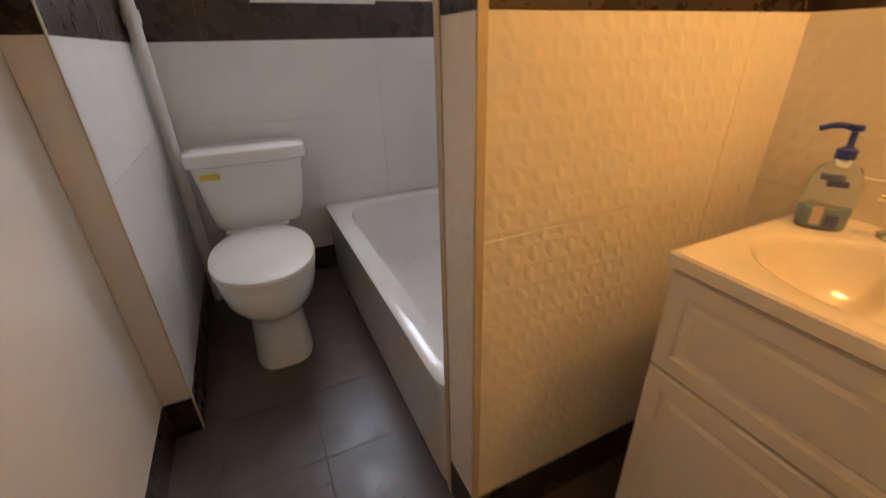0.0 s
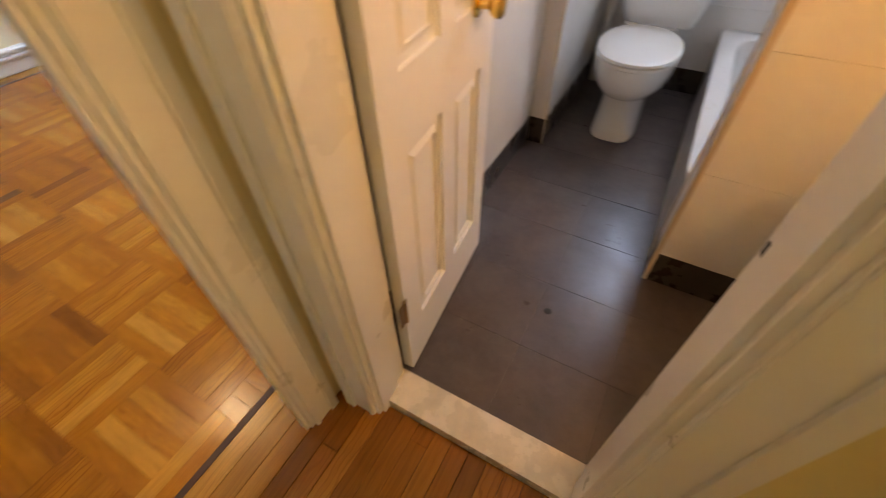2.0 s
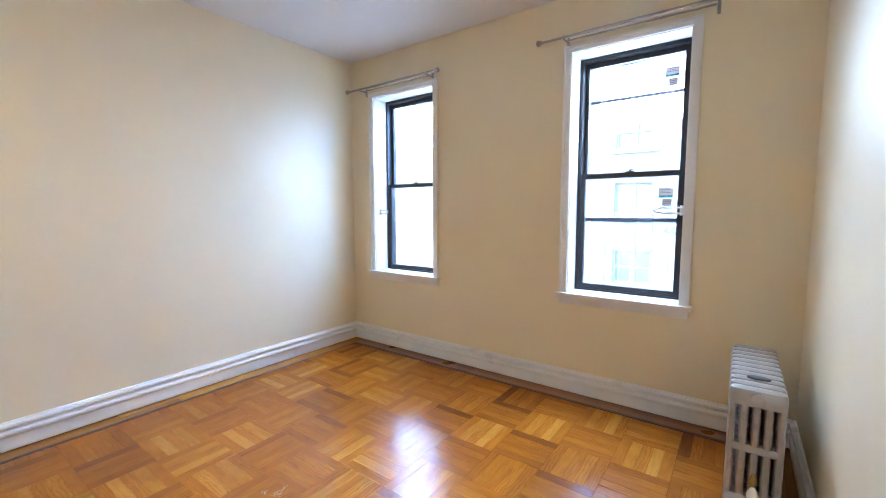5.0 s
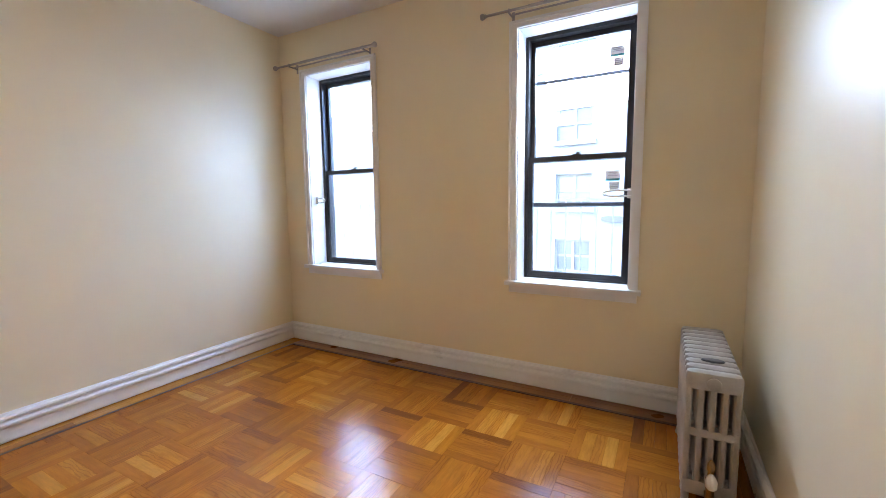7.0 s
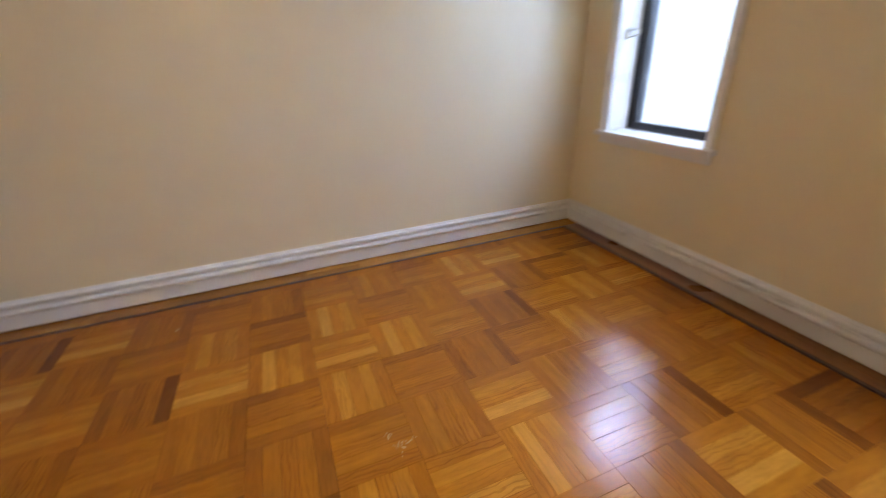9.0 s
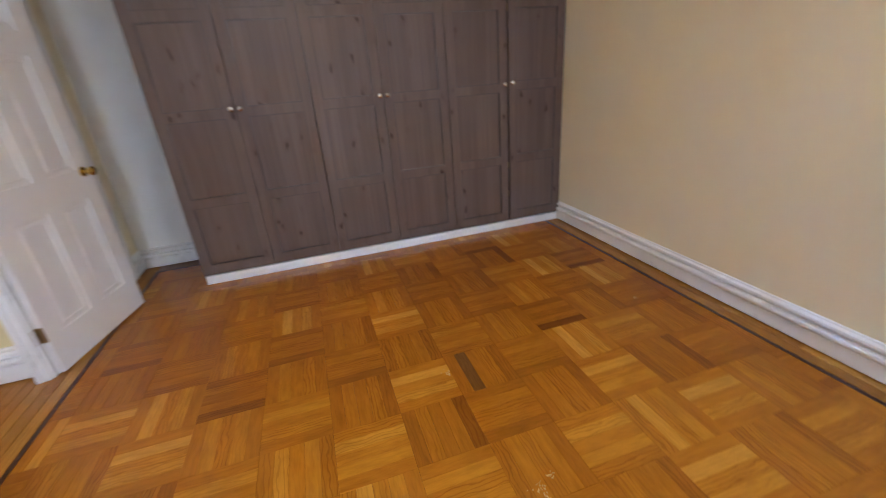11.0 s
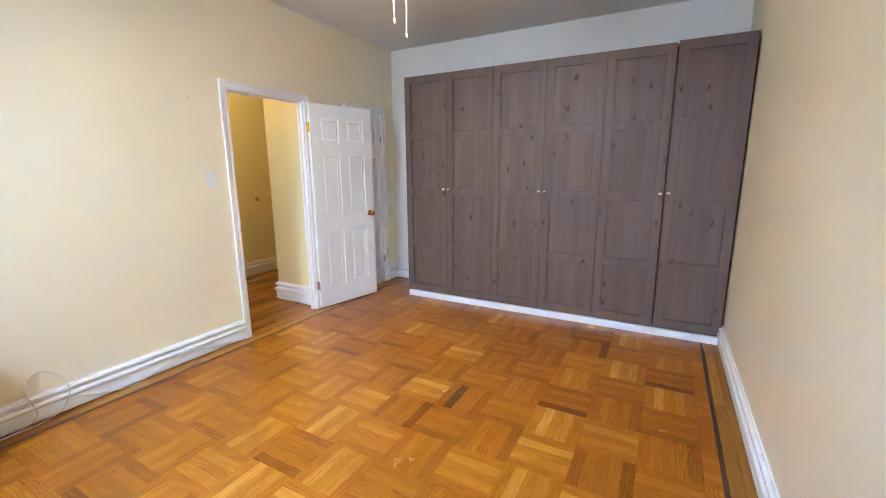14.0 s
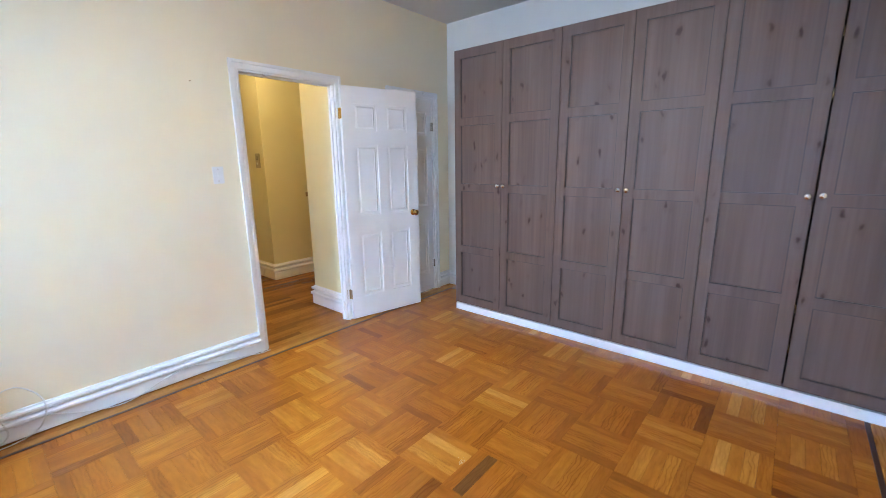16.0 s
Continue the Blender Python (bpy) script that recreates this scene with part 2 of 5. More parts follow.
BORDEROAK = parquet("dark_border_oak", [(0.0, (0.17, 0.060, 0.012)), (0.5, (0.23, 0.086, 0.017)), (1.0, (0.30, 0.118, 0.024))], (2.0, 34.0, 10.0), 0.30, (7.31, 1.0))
DARKOAK = surface("dark_walnut_inlay", (0.075, 0.028, 0.016), 0.42, 0.3, 6.0)
SUBFLOOR = surface("dark_joint", (0.06, 0.028, 0.012), 0.7)
PINE = stained_pine("grey_brown_stained_pine")
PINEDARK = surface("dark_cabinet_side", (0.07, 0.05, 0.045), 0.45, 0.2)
# darker than the pine: the shadow line round each panel, put into the colour
PINEBEAD = surface("pine_bead_painted_shadow", (0.078, 0.056, 0.048), 0.42, 0.2, 8.0)
NICKEL = surface("brushed_nickel", (0.72, 0.70, 0.66), 0.25, 0.05, 8.0, 0.0, metal=1.0)
CHROME = surface("chrome", (0.85, 0.84, 0.82), 0.08, 0.03, 8.0, 0.0, metal=1.0)
BRASS = surface("polished_brass", (0.83, 0.56, 0.17), 0.18, 0.12, 12.0, 0.0, metal=1.0)
OLDBRASS = surface("tarnished_brass", (0.42, 0.29, 0.14), 0.38, 0.3, 18.0, 0.1, metal=1.0)
BLACKFRAME = surface("black_window_metal", (0.022, 0.024, 0.028), 0.35, 0.2, 6.0, 0.05)
GLASS = glass("window_glass", (0.76, 0.89, 1.0))
RADPAINT = surface("silver_grey_radiator_paint", (0.43, 0.41, 0.38), 0.36, 0.20, 14.0, 0.3, 40.0, stain=(0.17, 0.15, 0.13))
RODMETAL = surface("pewter_rod", (0.40, 0.38, 0.36), 0.35, 0.1, 20.0, 0.0, metal=0.9)
PORCELAIN = surface("white_porcelain", (0.84, 0.84, 0.82), 0.10, 0.02, 3.0, 0.0, coat=0.5)
ENAMEL = surface("white_tub_enamel", (0.80, 0.80, 0.79), 0.16, 0.05, 3.0, 0.02, stain=(0.62, 0.58, 0.50))
MARBLE = surface("cultured_marble", (0.86, 0.81, 0.73), 0.14, 0.05, 5.0, 0.0, coat=0.4)
LAMINATE = surface("white_vanity_foil", (0.80, 0.77, 0.72), 0.32, 0.03, 3.0, 0.03)
TILEWHITE = relief_tile("white_relief_tile", (0.80, 0.78, 0.74))
TILEFLAT = surface("white_glazed_tile", (0.79, 0.78, 0.76), 0.22, 0.04, 3.0, 0.05, 20.0)
TILEDARK = slate_tile("dark_brown_tile", (0.042, 0.030, 0.026), 0.28)
TILEFLOOR = slate_tile("brown_grey_floor_tile", (0.092, 0.072, 0.068), 0.34)
GROUT = surface("dark_grout", (0.082, 0.066, 0.058), 0.7)
GROUTLIGHT = surface("light_grout", (0.55, 0.52, 0.47), 0.8)
SADDLE = surface("beige_marble_saddle", (0.70, 0.62, 0.50), 0.28, 0.15, 14.0, 0.05, 60.0, stain=(0.50, 0.42, 0.32))
EDGETRIM = surface("beige_tile_trim", (0.56, 0.46, 0.34), 0.3, 0.1)
PLASTICWHITE = surface("white_plastic", (0.80, 0.79, 0.76), 0.35, 0.03)
IVORY = surface("ivory_plastic", (0.42, 0.34, 0.20), 0.4, 0.1)
CABLEWHITE = surface("white_cable", (0.72, 0.70, 0.66), 0.5, 0.05)
BLACK = surface("black_void", (0.012, 0.011, 0.010), 0.6)
SOAPBLUE = surface("blue_pump_plastic", (0.03, 0.06, 0.34), 0.3, 0.05)
SOAP = glass("clear_soap_bottle", (0.74, 0.86, 0.95), 0.05)
SOAP.node_tree.nodes["Principled BSDF"].inputs["Transmission Weight"].default_value = 0.85
SOAP.node_tree.nodes["Principled BSDF"].inputs["IOR"].default_value = 1.2
SOAPLIQUID = surface("teal_liquid_soap", (0.36, 0.52, 0.62), 0.2, 0.05)
LABELBLUE = surface("bottle_label_dark", (0.10, 0.11, 0.28), 0.4)
LABELPINK = surface("bottle_label_pale", (0.62, 0.52, 0.50), 0.4)
YELLOWTAG = surface("yellow_tag", (0.75, 0.52, 0.10), 0.5, 0.05)
PAPER = surface("white_sticker", (0.66, 0.68, 0.70), 0.5, 0.03)
TEAL = surface("teal_print", (0.03, 0.30, 0.36), 0.5, 0.03)
GREYPRINT = surface("grey_print", (0.34, 0.34, 0.38), 0.5, 0.03)
BRICK = surface("grey_brick_facade", (0.15, 0.18, 0.23), 0.9, 0.12, 0.8, 0.5, 14.0)
STONE = surface("grey_stone", (0.16, 0.17, 0.18), 0.85, 0.1, 1.0)
DARKSTONE = surface("dark_grey_stone", (0.075, 0.085, 0.10), 0.85, 0.1, 1.0)
FEPAINT = surface("weathered_grey_iron_paint", (0.20, 0.23, 0.28), 0.55, 0.15, 8.0)
HALLOAK = parquet("hall_oak", [(0.0, (0.23, 0.085, 0.014)), (0.3, (0.31, 0.118, 0.018)), (0.7, (0.38, 0.154, 0.024)), (1.0, (0.47, 0.205, 0.036))], (2.0, 34.0, 10.0), 0.22, (7.31, 1.0))
FARGLASS = surface("far_window_glass", (0.10, 0.13, 0.17), 0.2, 0.3, 0.6, 0.0)
IRON = surface("painted_iron", (0.10, 0.105, 0.12), 0.5, 0.2, 8.0)
CONCRETE = surface("courtyard_concrete", (0.36, 0.35, 0.33), 0.9, 0.2, 0.6)
SHADEGLASS = glowing("lit_opal_glass", (1.0, 0.85, 0.62), 0.25)
SCUFF = surface("pale_scuffed_finish", (0.54, 0.33, 0.15), 0.4, 0.25, 40.0, 0.2)

# ---------------------------------------------------------------- mesh helpers


def box(bm, x0, x1, y0, y1, z0, z1, mi=0):
    v = [bm.verts.new((x, y, z)) for z in (z0, z1) for x, y in ((x0, y0), (x1, y0), (x1, y1), (x0, y1))]
    fs = [(3, 2, 1, 0), (4, 5, 6, 7), (0, 1, 5, 4), (1, 2, 6, 5), (2, 3, 7, 6), (3, 0, 4, 7)]
    made = [bm.faces.new([v[i] for i in f]) for f in fs]
    for f in made:
        f.material_index = mi
    return v


def bevelled(bm, width, segments=2, angle=35):
    es = [e for e in bm.edges if len(e.link_faces) == 2 and e.calc_face_angle(0) > radians(angle)]
    bmesh.ops.bevel(bm, geom=es, offset=width, segments=segments, affect="EDGES", clamp_overlap=True)
    return bm


def loft(bm, rings, cap=True, closed=True):
    """Rings of equal length, joined in order."""
    made = [[bm.verts.new(p) for p in r] for r in rings]
    n = len(made[0])
    for a, b in zip(made, made[1:]):
        for i in range(n if closed else n - 1):
            bm.faces.new((a[i], a[(i + 1) % n], b[(i + 1) % n], b[i]))
    if cap:
        bm.faces.new(list(reversed(made[0])))
        bm.faces.new(made[-1])
    return made


def oval(cx, cy, z, rx, ry, n=28, p=2.0):
    """A ring: an ellipse for p = 2, a rounded box for more."""
    out = []
    for i in range(n):
        a = 2 * math.pi * i / n
        c, s = math.cos(a), math.sin(a)
        out.append((cx + rx * math.copysign(abs(c) ** (2 / p), c), cy + ry * math.copysign(abs(s) ** (2 / p), s), z))
    return out


def rod(bm, a, b, r, n=12, r2=None):
    a, b = Vector(a), Vector(b)
    d = (b - a).normalized()
    u = d.orthogonal().normalized()
    w = d.cross(u)
    rings = []
    for p, q in ((a, r), (b, r if r2 is None else r2)):
        rings.append([tuple(p + q * (math.cos(2 * math.pi * i / n) * u + math.sin(2 * math.pi * i / n) * w)) for i in range(n)])
    loft(bm, rings)


def lathe(bm, base, axis, prof, n=20):
    """Profile of (distance along the axis, radius)."""
    base, d = Vector(base), Vector(axis).normalized()
    u = d.orthogonal().normalized()
    w = d.cross(u)
    loft(bm, [[tuple(base + d * h + max(r, 0.0004) * (math.cos(2 * math.pi * i / n) * u + math.sin(2 * math.pi * i / n) * w)) for i in range(n)] for h, r in prof])


def tube(bm, pts, r, n=10):
    pts = [Vector(p) for p in pts]
    rings = []
    for i, p in enumerate(pts):
        d = (pts[min(i + 1, len(pts) - 1)] - pts[max(i - 1, 0)]).normalized()
        u = d.cross(Vector((0.13, 0.37, 0.92))).normalized()
        w = d.cross(u)
        rings.append([tuple(p + r * (math.cos(2 * math.pi * k / n) * u + math.sin(2 * math.pi * k / n) * w)) for k in range(n)])
    loft(bm, rings)


def curve_points(ctrl, steps=8):
    """A smooth line through the given points."""
    p = [Vector(c) for c in ctrl]
    p = [p[0] * 2 - p[1]] + p + [p[-1] * 2 - p[-2]]
    out = []
    for i in range(1, len(p) - 2):
        for s in range(steps):
            t = s / steps
            a, b, c, d = p[i - 1:i + 3]
            out.append(0.5 * (2 * b + (c - a) * t + (2 * a - 5 * b + 4 * c - d) * t * t + (3 * b - a - 3 * c + d) * t ** 3))
    return out + [p[-2]]


def mesh_of(name, bm, mats, smooth=False):
    bmesh.ops.recalc_face_normals(bm, faces=bm.faces[:])
    me = bpy.data.meshes.new(name)
    bm.to_mesh(me)
    bm.free()
    for m in (mats if isinstance(mats, (list, tuple)) else [mats]):
        me.materials.append(m)
    if smooth:
        me.polygons.foreach_set("use_smooth", [True] * len(me.polygons))
        me.set_sharp_from_angle(angle=radians(40))
    return me


def lattice(bm, xs, zs, solid, y0, y1):
    """One connected slab over the cells of a grid for which solid(i, j) holds."""
    made = {}

    def v(i, j, y):
        if (i, j, y) not in made:
            made[i, j, y] = bm.verts.new((xs[i], y, zs[j]))
        return made[i, j, y]
    ok = {(i, j) for i in range(len(xs) - 1) for j in range(len(zs) - 1) if solid(i, j)}
    for i, j in ok:
        for y in (y0, y1):
            bm.faces.new((v(i, j, y), v(i + 1, j, y), v(i + 1, j + 1, y), v(i, j + 1, y)))
        for (a, b), e in (((i - 1, j), ((i, j), (i, j + 1))), ((i + 1, j), ((i + 1, j), (i + 1, j + 1))), ((i, j - 1), ((i, j), (i + 1, j))), ((i, j + 1), ((i, j + 1), (i + 1, j + 1)))):
            if (a, b) not in ok:
                p, q = e
                bm.faces.new((v(*p, y0), v(*q, y0), v(*q, y1), v(*p, y1)))


def part(name, bm, material, parent=None, label="", smooth=False, m=None):
    ob = new(name, mesh_of(name, bm, material, smooth))
    if parent is not None:
        ob.parent = parent
    if m is not None:
        ob.matrix_basis = m
    return tagged(ob, label)


def thing(name, m, label, category, group="", kind=""):
    ob = new(name)
    ob.empty_display_size = 0.1
    ob.matrix_basis = m
    return tagged(ob, label, category, group, kind)


def structure(name, bm, material, label, category, smooth=False):
    return tagged(part(name, bm, material, None, "", smooth), label, category, "", "structure")


BM = bmesh.new

# ---------------------------------------------------------------- structure
XW, XE, YN, YS, H = -4.83, -1.165, 2.545, -2.40, 2.88
XH = -1.105          # the hall's and the bathroom's side of the east wall
BZ = 0.03            # the bathroom's floor
WINS = ((-4.506, -3.758), (-2.513, -1.775))
WZ0, WZ1 = 0.764, 2.487


def wall(name, boxes, material, label):
    bm = BM()
    for b in boxes:
        box(bm, *b)
    return structure(name, bm, material, label, "wall")


wall("wall_west", [(XW - 0.2, XW, YS - 0.2, YN + 0.25, -0.12, H)], CREAM, "cream painted plaster wall with a soft sheen")
wall("wall_south", [(XW, XH, YS - 0.2, YS, -0.12, H)], WHITEWALL, "white painted wall behind and above the wardrobe")
n0, n1 = YN, YN + 0.30
wall("wall_north", [(XW, WINS[0][0], n0, n1, -0.12, H), (WINS[0][1], WINS[1][0], n0, n1, -0.12, H), (WINS[1][1], XH, n0, n1, -0.12, H)]
     + [(a, b, n0, n1, -0.12, WZ0 - 0.03) for a, b in WINS] + [(a, b, n0, n1, WZ1, H) for a, b in WINS], CREAM, "cream painted plaster wall with two windows")
DY0, DY1, DZ = -0.105, -0.905, 2.100     # the bedroom's doorway
CY0, CY1 = -1.53, -2.15                # the closet's doorway
wall("wall_east", [(XE, XH, DY0, YN, -0.12, H), (XE, XH, CY0, DY1, -0.12, H), (XE, XH, YS, CY1, -0.12, H),
                   (XE, XH, DY1, DY0, DZ, H), (XE, XH, CY1, CY0, DZ, H)], CREAM, "cream painted wall with two doorways")
# hall
HY = -0.97
wall("wall_hall_1", [(XH, -0.53, HY - 0.1, HY, -0.12, H), (-0.63, -0.53, -3.2, HY - 0.1, -0.12, H)], HALLPAINT, "yellowish painted hall wall round a closet")
wall("wall_hall_2", [(0.66, 0.78, -3.2, -1.15, -0.12, H), (0.78, 2.4, -1.27, -1.15, -0.12, H)], HALLPAINT, "yellowish painted hall wall with an outer corner")
wall("wall_hall_3", [(-0.63, 0.78, -3.3, -3.2, -0.12, H)], HALLPAINT, "yellowish painted wall closing the corridor")
wall("wall_hall_4", [(2.4, 2.5, -1.27, 0.155, -0.12, H)], HALLPAINT, "yellowish painted wall closing the corridor")
# bathroom
BX0, BX1, BY0, BY1, BH = XH, 0.475, 0.155, 2.66, 2.55
JX0, JX1 = -0.955, -0.325
bm = BM()
for b in ((XH, JX0, 0.02, BY0, -0.12, H), (JX1, 2.4, 0.02, BY0, -0.12, H), (JX0, JX1, 0.02, BY0, 2.08, H)):
    box(bm, *b)
structure("wall_bath_south", bm, HALLPAINT, "painted wall between hall and bathroom", "wall")
wall("wall_bath_east", [(BX1, BX1 + 0.12, BY0, BY1 + 0.2, -0.12, BH)], BATHPAINT, "tiled bathroom wall beside the vanity")
BW = (-0.505, 0.025, 1.436, 2.15)
wall("wall_bath_north", [(XH, BW[0], BY1, BY1 + 0.2, -0.12, BH), (BW[1], BX1, BY1, BY1 + 0.2, -0.12, BH), (BW[0], BW[1], BY1, BY1 + 0.2, -0.12, BW[2]),
                         (BW[0], BW[1], BY1, BY1 + 0.2, BW[3], BH)], BATHPAINT, "tiled bathroom wall with a high window")
WGX, WGY0, WGY1 = -0.325, 0.957, 1.085
wall("wall_bath_wing", [(WGX, BX1, WGY0, WGY1, -0.05, BH)], BATHPAINT, "tiled wing wall between tub and vanity")
CHX, CHY = -1.020, 1.675
wall("wall_bath_chase", [(XH, CHX, CHY, BY1, -0.05, BH)], BATHPAINT, "boxed-out tiled pipe chase beside the toilet")

bm = BM()
box(bm, XW - 0.2, XH, YS - 0.2, YN + 0.25, H, H + 0.15)
structure("ceiling", bm, CEILING, "flat white painted ceiling", "ceiling")
bm = BM()
box(bm, XH, 2.5, -3.3, BY0, H, H + 0.15)
structure("ceiling_hall", bm, CEILING, "flat white painted hall ceiling", "ceiling")
bm = BM()
box(bm, XH, BX1 + 0.12, BY0, BY1 + 0.2, BH, BH + 0.15)
structure("ceiling_bath", bm, CEILING, "flat white bathroom ceiling", "ceiling")

PROFILE = ((0.0, 0.0), (0.008, 0.0), (0.008, 0.010), (0.022, 0.010), (0.024, 0.014), (0.024, 0.108), (0.032, 0.116), (0.037, 0.128), (0.036, 0.142), (0.028, 0.150), (0.010, 0.154), (0.009, 0.168),
           (0.026, 0.174), (0.031, 0.184), (0.028, 0.198), (0.012, 0.205), (0.008, 0.214), (0.0, 0.216))


def run(bm, p0, p1, normal, m0=0, m1=0, prof=PROFILE, z=0.0, tall=0.79):
    """A moulding along a wall; m0 and m1 mitre the ends: 1 for an outer corner, -1 for an inner one."""
    p0, p1, n = Vector((*p0, z)), Vector((*p1, z)), Vector((*normal, 0))
    d = (p1 - p0).normalized()
    loft(bm, [[tuple(p + d * (s * k * o) + n * o + Vector((0, 0, h))) for o, h in ((o, h * tall) for o, h in prof)] for p, s, k in ((p0, -1, m0), (p1, 1, m1))])


def skirting(label, *runs, z=0.0, tall=0.79):
    bm = BM()
    for r in runs:
        run(bm, *r, z=z, tall=tall)
    return structure("baseboard", bm, TRIM, label, "baseboard")


CAS = 0.054
LBL = "tall white moulded wooden baseboard with a stepped top"
skirting(LBL, ((XW, -1.79), (XW, YN), (1, 0), 0, -1))
skirting(LBL, ((XW, YN), (XE, YN), (0, -1), -1, -1))
skirting(LBL, ((XE, YN), (XE, DY0 + CAS), (-1, 0), -1, 0))
skirting(LBL, ((XE, CY1 - CAS), (XE, YS), (-1, 0), 0, -1), ((XE, YS), (-1.765, YS), (0, 1), -1, 0))
skirting(LBL, ((XH + 0.005, HY), (-0.53, HY), (0, 1), 0, 1), ((-0.53, HY), (-0.53, -3.2), (1, 0), 1, 0), tall=0.95)
skirting(LBL, ((0.66, -3.2), (0.66, -1.15), (-1, 0), 0, 1), ((0.66, -1.15), (2.4, -1.15), (0, 1), 1, 0), tall=0.95)
skirting(LBL, ((JX1 + 0.10, 0.02), (2.4, 0.02), (0, -1), 0, 0), tall=0.95)

# ---- casings and jambs: an opening in a wall of constant x or y


def casing(name, axis, face, sign, a, b, top, w, label):
    """Flat architrave with a raised back band round an opening a..b, on the side sign of a wall's face."""
    bm = BM()

    def slab(u0, u1, z0, z1, t0, t1):
        f = sorted((face + sign * t0, face + sign * t1))
        if axis == "x":
            box(bm, f[0], f[1], min(u0, u1), max(u0, u1), z0, z1)
        else:
            box(bm, min(u0, u1), max(u0, u1), f[0], f[1], z0, z1)
    lo, hi = min(a, b), max(a, b)
    for u, s in ((lo, -1), (hi, 1)):
        slab(u, u + s * w, 0.0, top, 0.0, 0.014)
        slab(u + s * w * 0.72, u + s * (w + 0.004), 0.0, top + w * 0.70, 0.0142, 0.024)
        slab(u + s * 0.004, u + s * 0.014, 0.0, top, 0.0142, 0.018)
    slab(lo - w, hi + w, top, top + w, 0.0, 0.0145)
    slab(lo - w - 0.004, hi + w + 0.004, top + w * 0.70, top + w + 0.004, 0.0147, 0.025)
    bevelled(bm, 0.003, 1)
    return structure(name, bm, TRIM, label, "door frame")


def jamb(axis, f0, f1, a, b, top, stop_at, label):
    bm = BM()
    lo, hi = min(a, b), max(a, b)

    def slab(u0, u1, w0, w1, z0, z1):
        if axis == "x":
            box(bm, w0, w1, u0, u1, z0, z1)
        else:
            box(bm, u0, u1, w0, w1, z0, z1)
    slab(lo, lo + 0.014, f0, f1, 0, top - 0.014)
    slab(hi - 0.014, hi, f0, f1, 0, top - 0.014)
    slab(lo, hi, f0, f1, top - 0.014, top)
    s0, s1 = stop_at
    slab(lo + 0.0142, lo + 0.026, s0, s1, 0, top - 0.026)
    slab(hi - 0.026, hi - 0.0142, s0, s1, 0, top - 0.026)
    slab(lo + 0.0142, hi - 0.0142, s0, s1, top - 0.026, top - 0.0142)
    bevelled(bm, 0.002, 1)
    return structure("door_jamb", bm, TRIM, label, "door frame")


casing("trim", "x", XE, -1, DY0, DY1, DZ, CAS, "white painted door casing in the bedroom")
casing("trim", "x", XH, 1, DY0, DY1, DZ, 0.085, "white painted door casing in the hall")
jamb("x", XE - 0.004, XH + 0.004, DY0, DY1, DZ, (XE + 0.032, XH - 0.004), "white painted door jamb with a stop")
casing("trim", "x", XE, -1, CY0, CY1, DZ, CAS * 0.9, "white painted closet door casing")
jamb("x", XE - 0.003, XH + 0.003, CY0, CY1, DZ, (XE + 0.045, XH - 0.004), "white painted closet jamb")
casing("trim", "y", 0.02, -1, JX0, JX1, 2.08, 0.098, "white painted bathroom door casing")
jamb("y", 0.016, BY0 + 0.004, JX0, JX1, 2.08, (0.03, 0.108), "white painted bathroom door jamb with a stop")

# strike plates
bm = BM()
box(bm, XE - 0.0075, XE + 0.022, DY0 - 0.0165, DY0 - 0.0142, 0.935, 1.0)
bevelled(bm, 0.001, 1)
sp = part("strike_plate", bm, OLDBRASS)
tagged(sp, "worn brass strike plate on the bedroom door jamb", "strike plate")
bm = BM()
box(bm, XE - 0.002, XE + 0.012, DY0 - 0.0185, DY0 - 0.0168, 0.955, 0.98)
part("latch_hole", bm, BLACK, sp)
bm = BM()
box(bm, JX1 - 0.0172, JX1 - 0.0143, 0.112, 0.148, 0.925, 0.985)
bevelled(bm, 0.001, 1)
sp = part("strike_plate", bm, TRIM)
tagged(sp, "painted-over metal strike plate on the bathroom jamb", "strike plate")
bm = BM()
box(bm, JX1 - 0.0196, JX1 - 0.0175, 0.122, 0.139, 0.948, 0.966)
part("latch_hole", bm, BLACK, sp)

# bathroom door saddle
bm = BM()
box(bm, JX0 + 0.002, JX1 - 0.002, 0.055, 0.168, -0.01, 0.042)
bevelled(bm, 0.006, 2)
structure("threshold", bm, SADDLE, "worn beige marble saddle in the bathroom doorway", "threshold")

# ---- doors


def panel_mesh(w, h, t, n=0):
    """A raised panel: sloping bevels round a flat field, on both sides."""
    bm = BM()
    rings = []
    for s in (1, -1):
        seq = ((0.0, t * 0.20), (0.006, t * 0.12), (0.014, t * 0.12), (0.034, t * 0.40)) if s > 0 else ((0.034, t * 0.40), (0.014, t * 0.12), (0.006, t * 0.12), (0.0, t * 0.20))
        for inset, y in seq:
            rings.append([(inset, s * y, inset), (w - inset, s * y, inset), (w - inset, s * y, h - inset), (inset, s * y, h - inset)])
    loft(bm, list(reversed(rings)))
    return bm


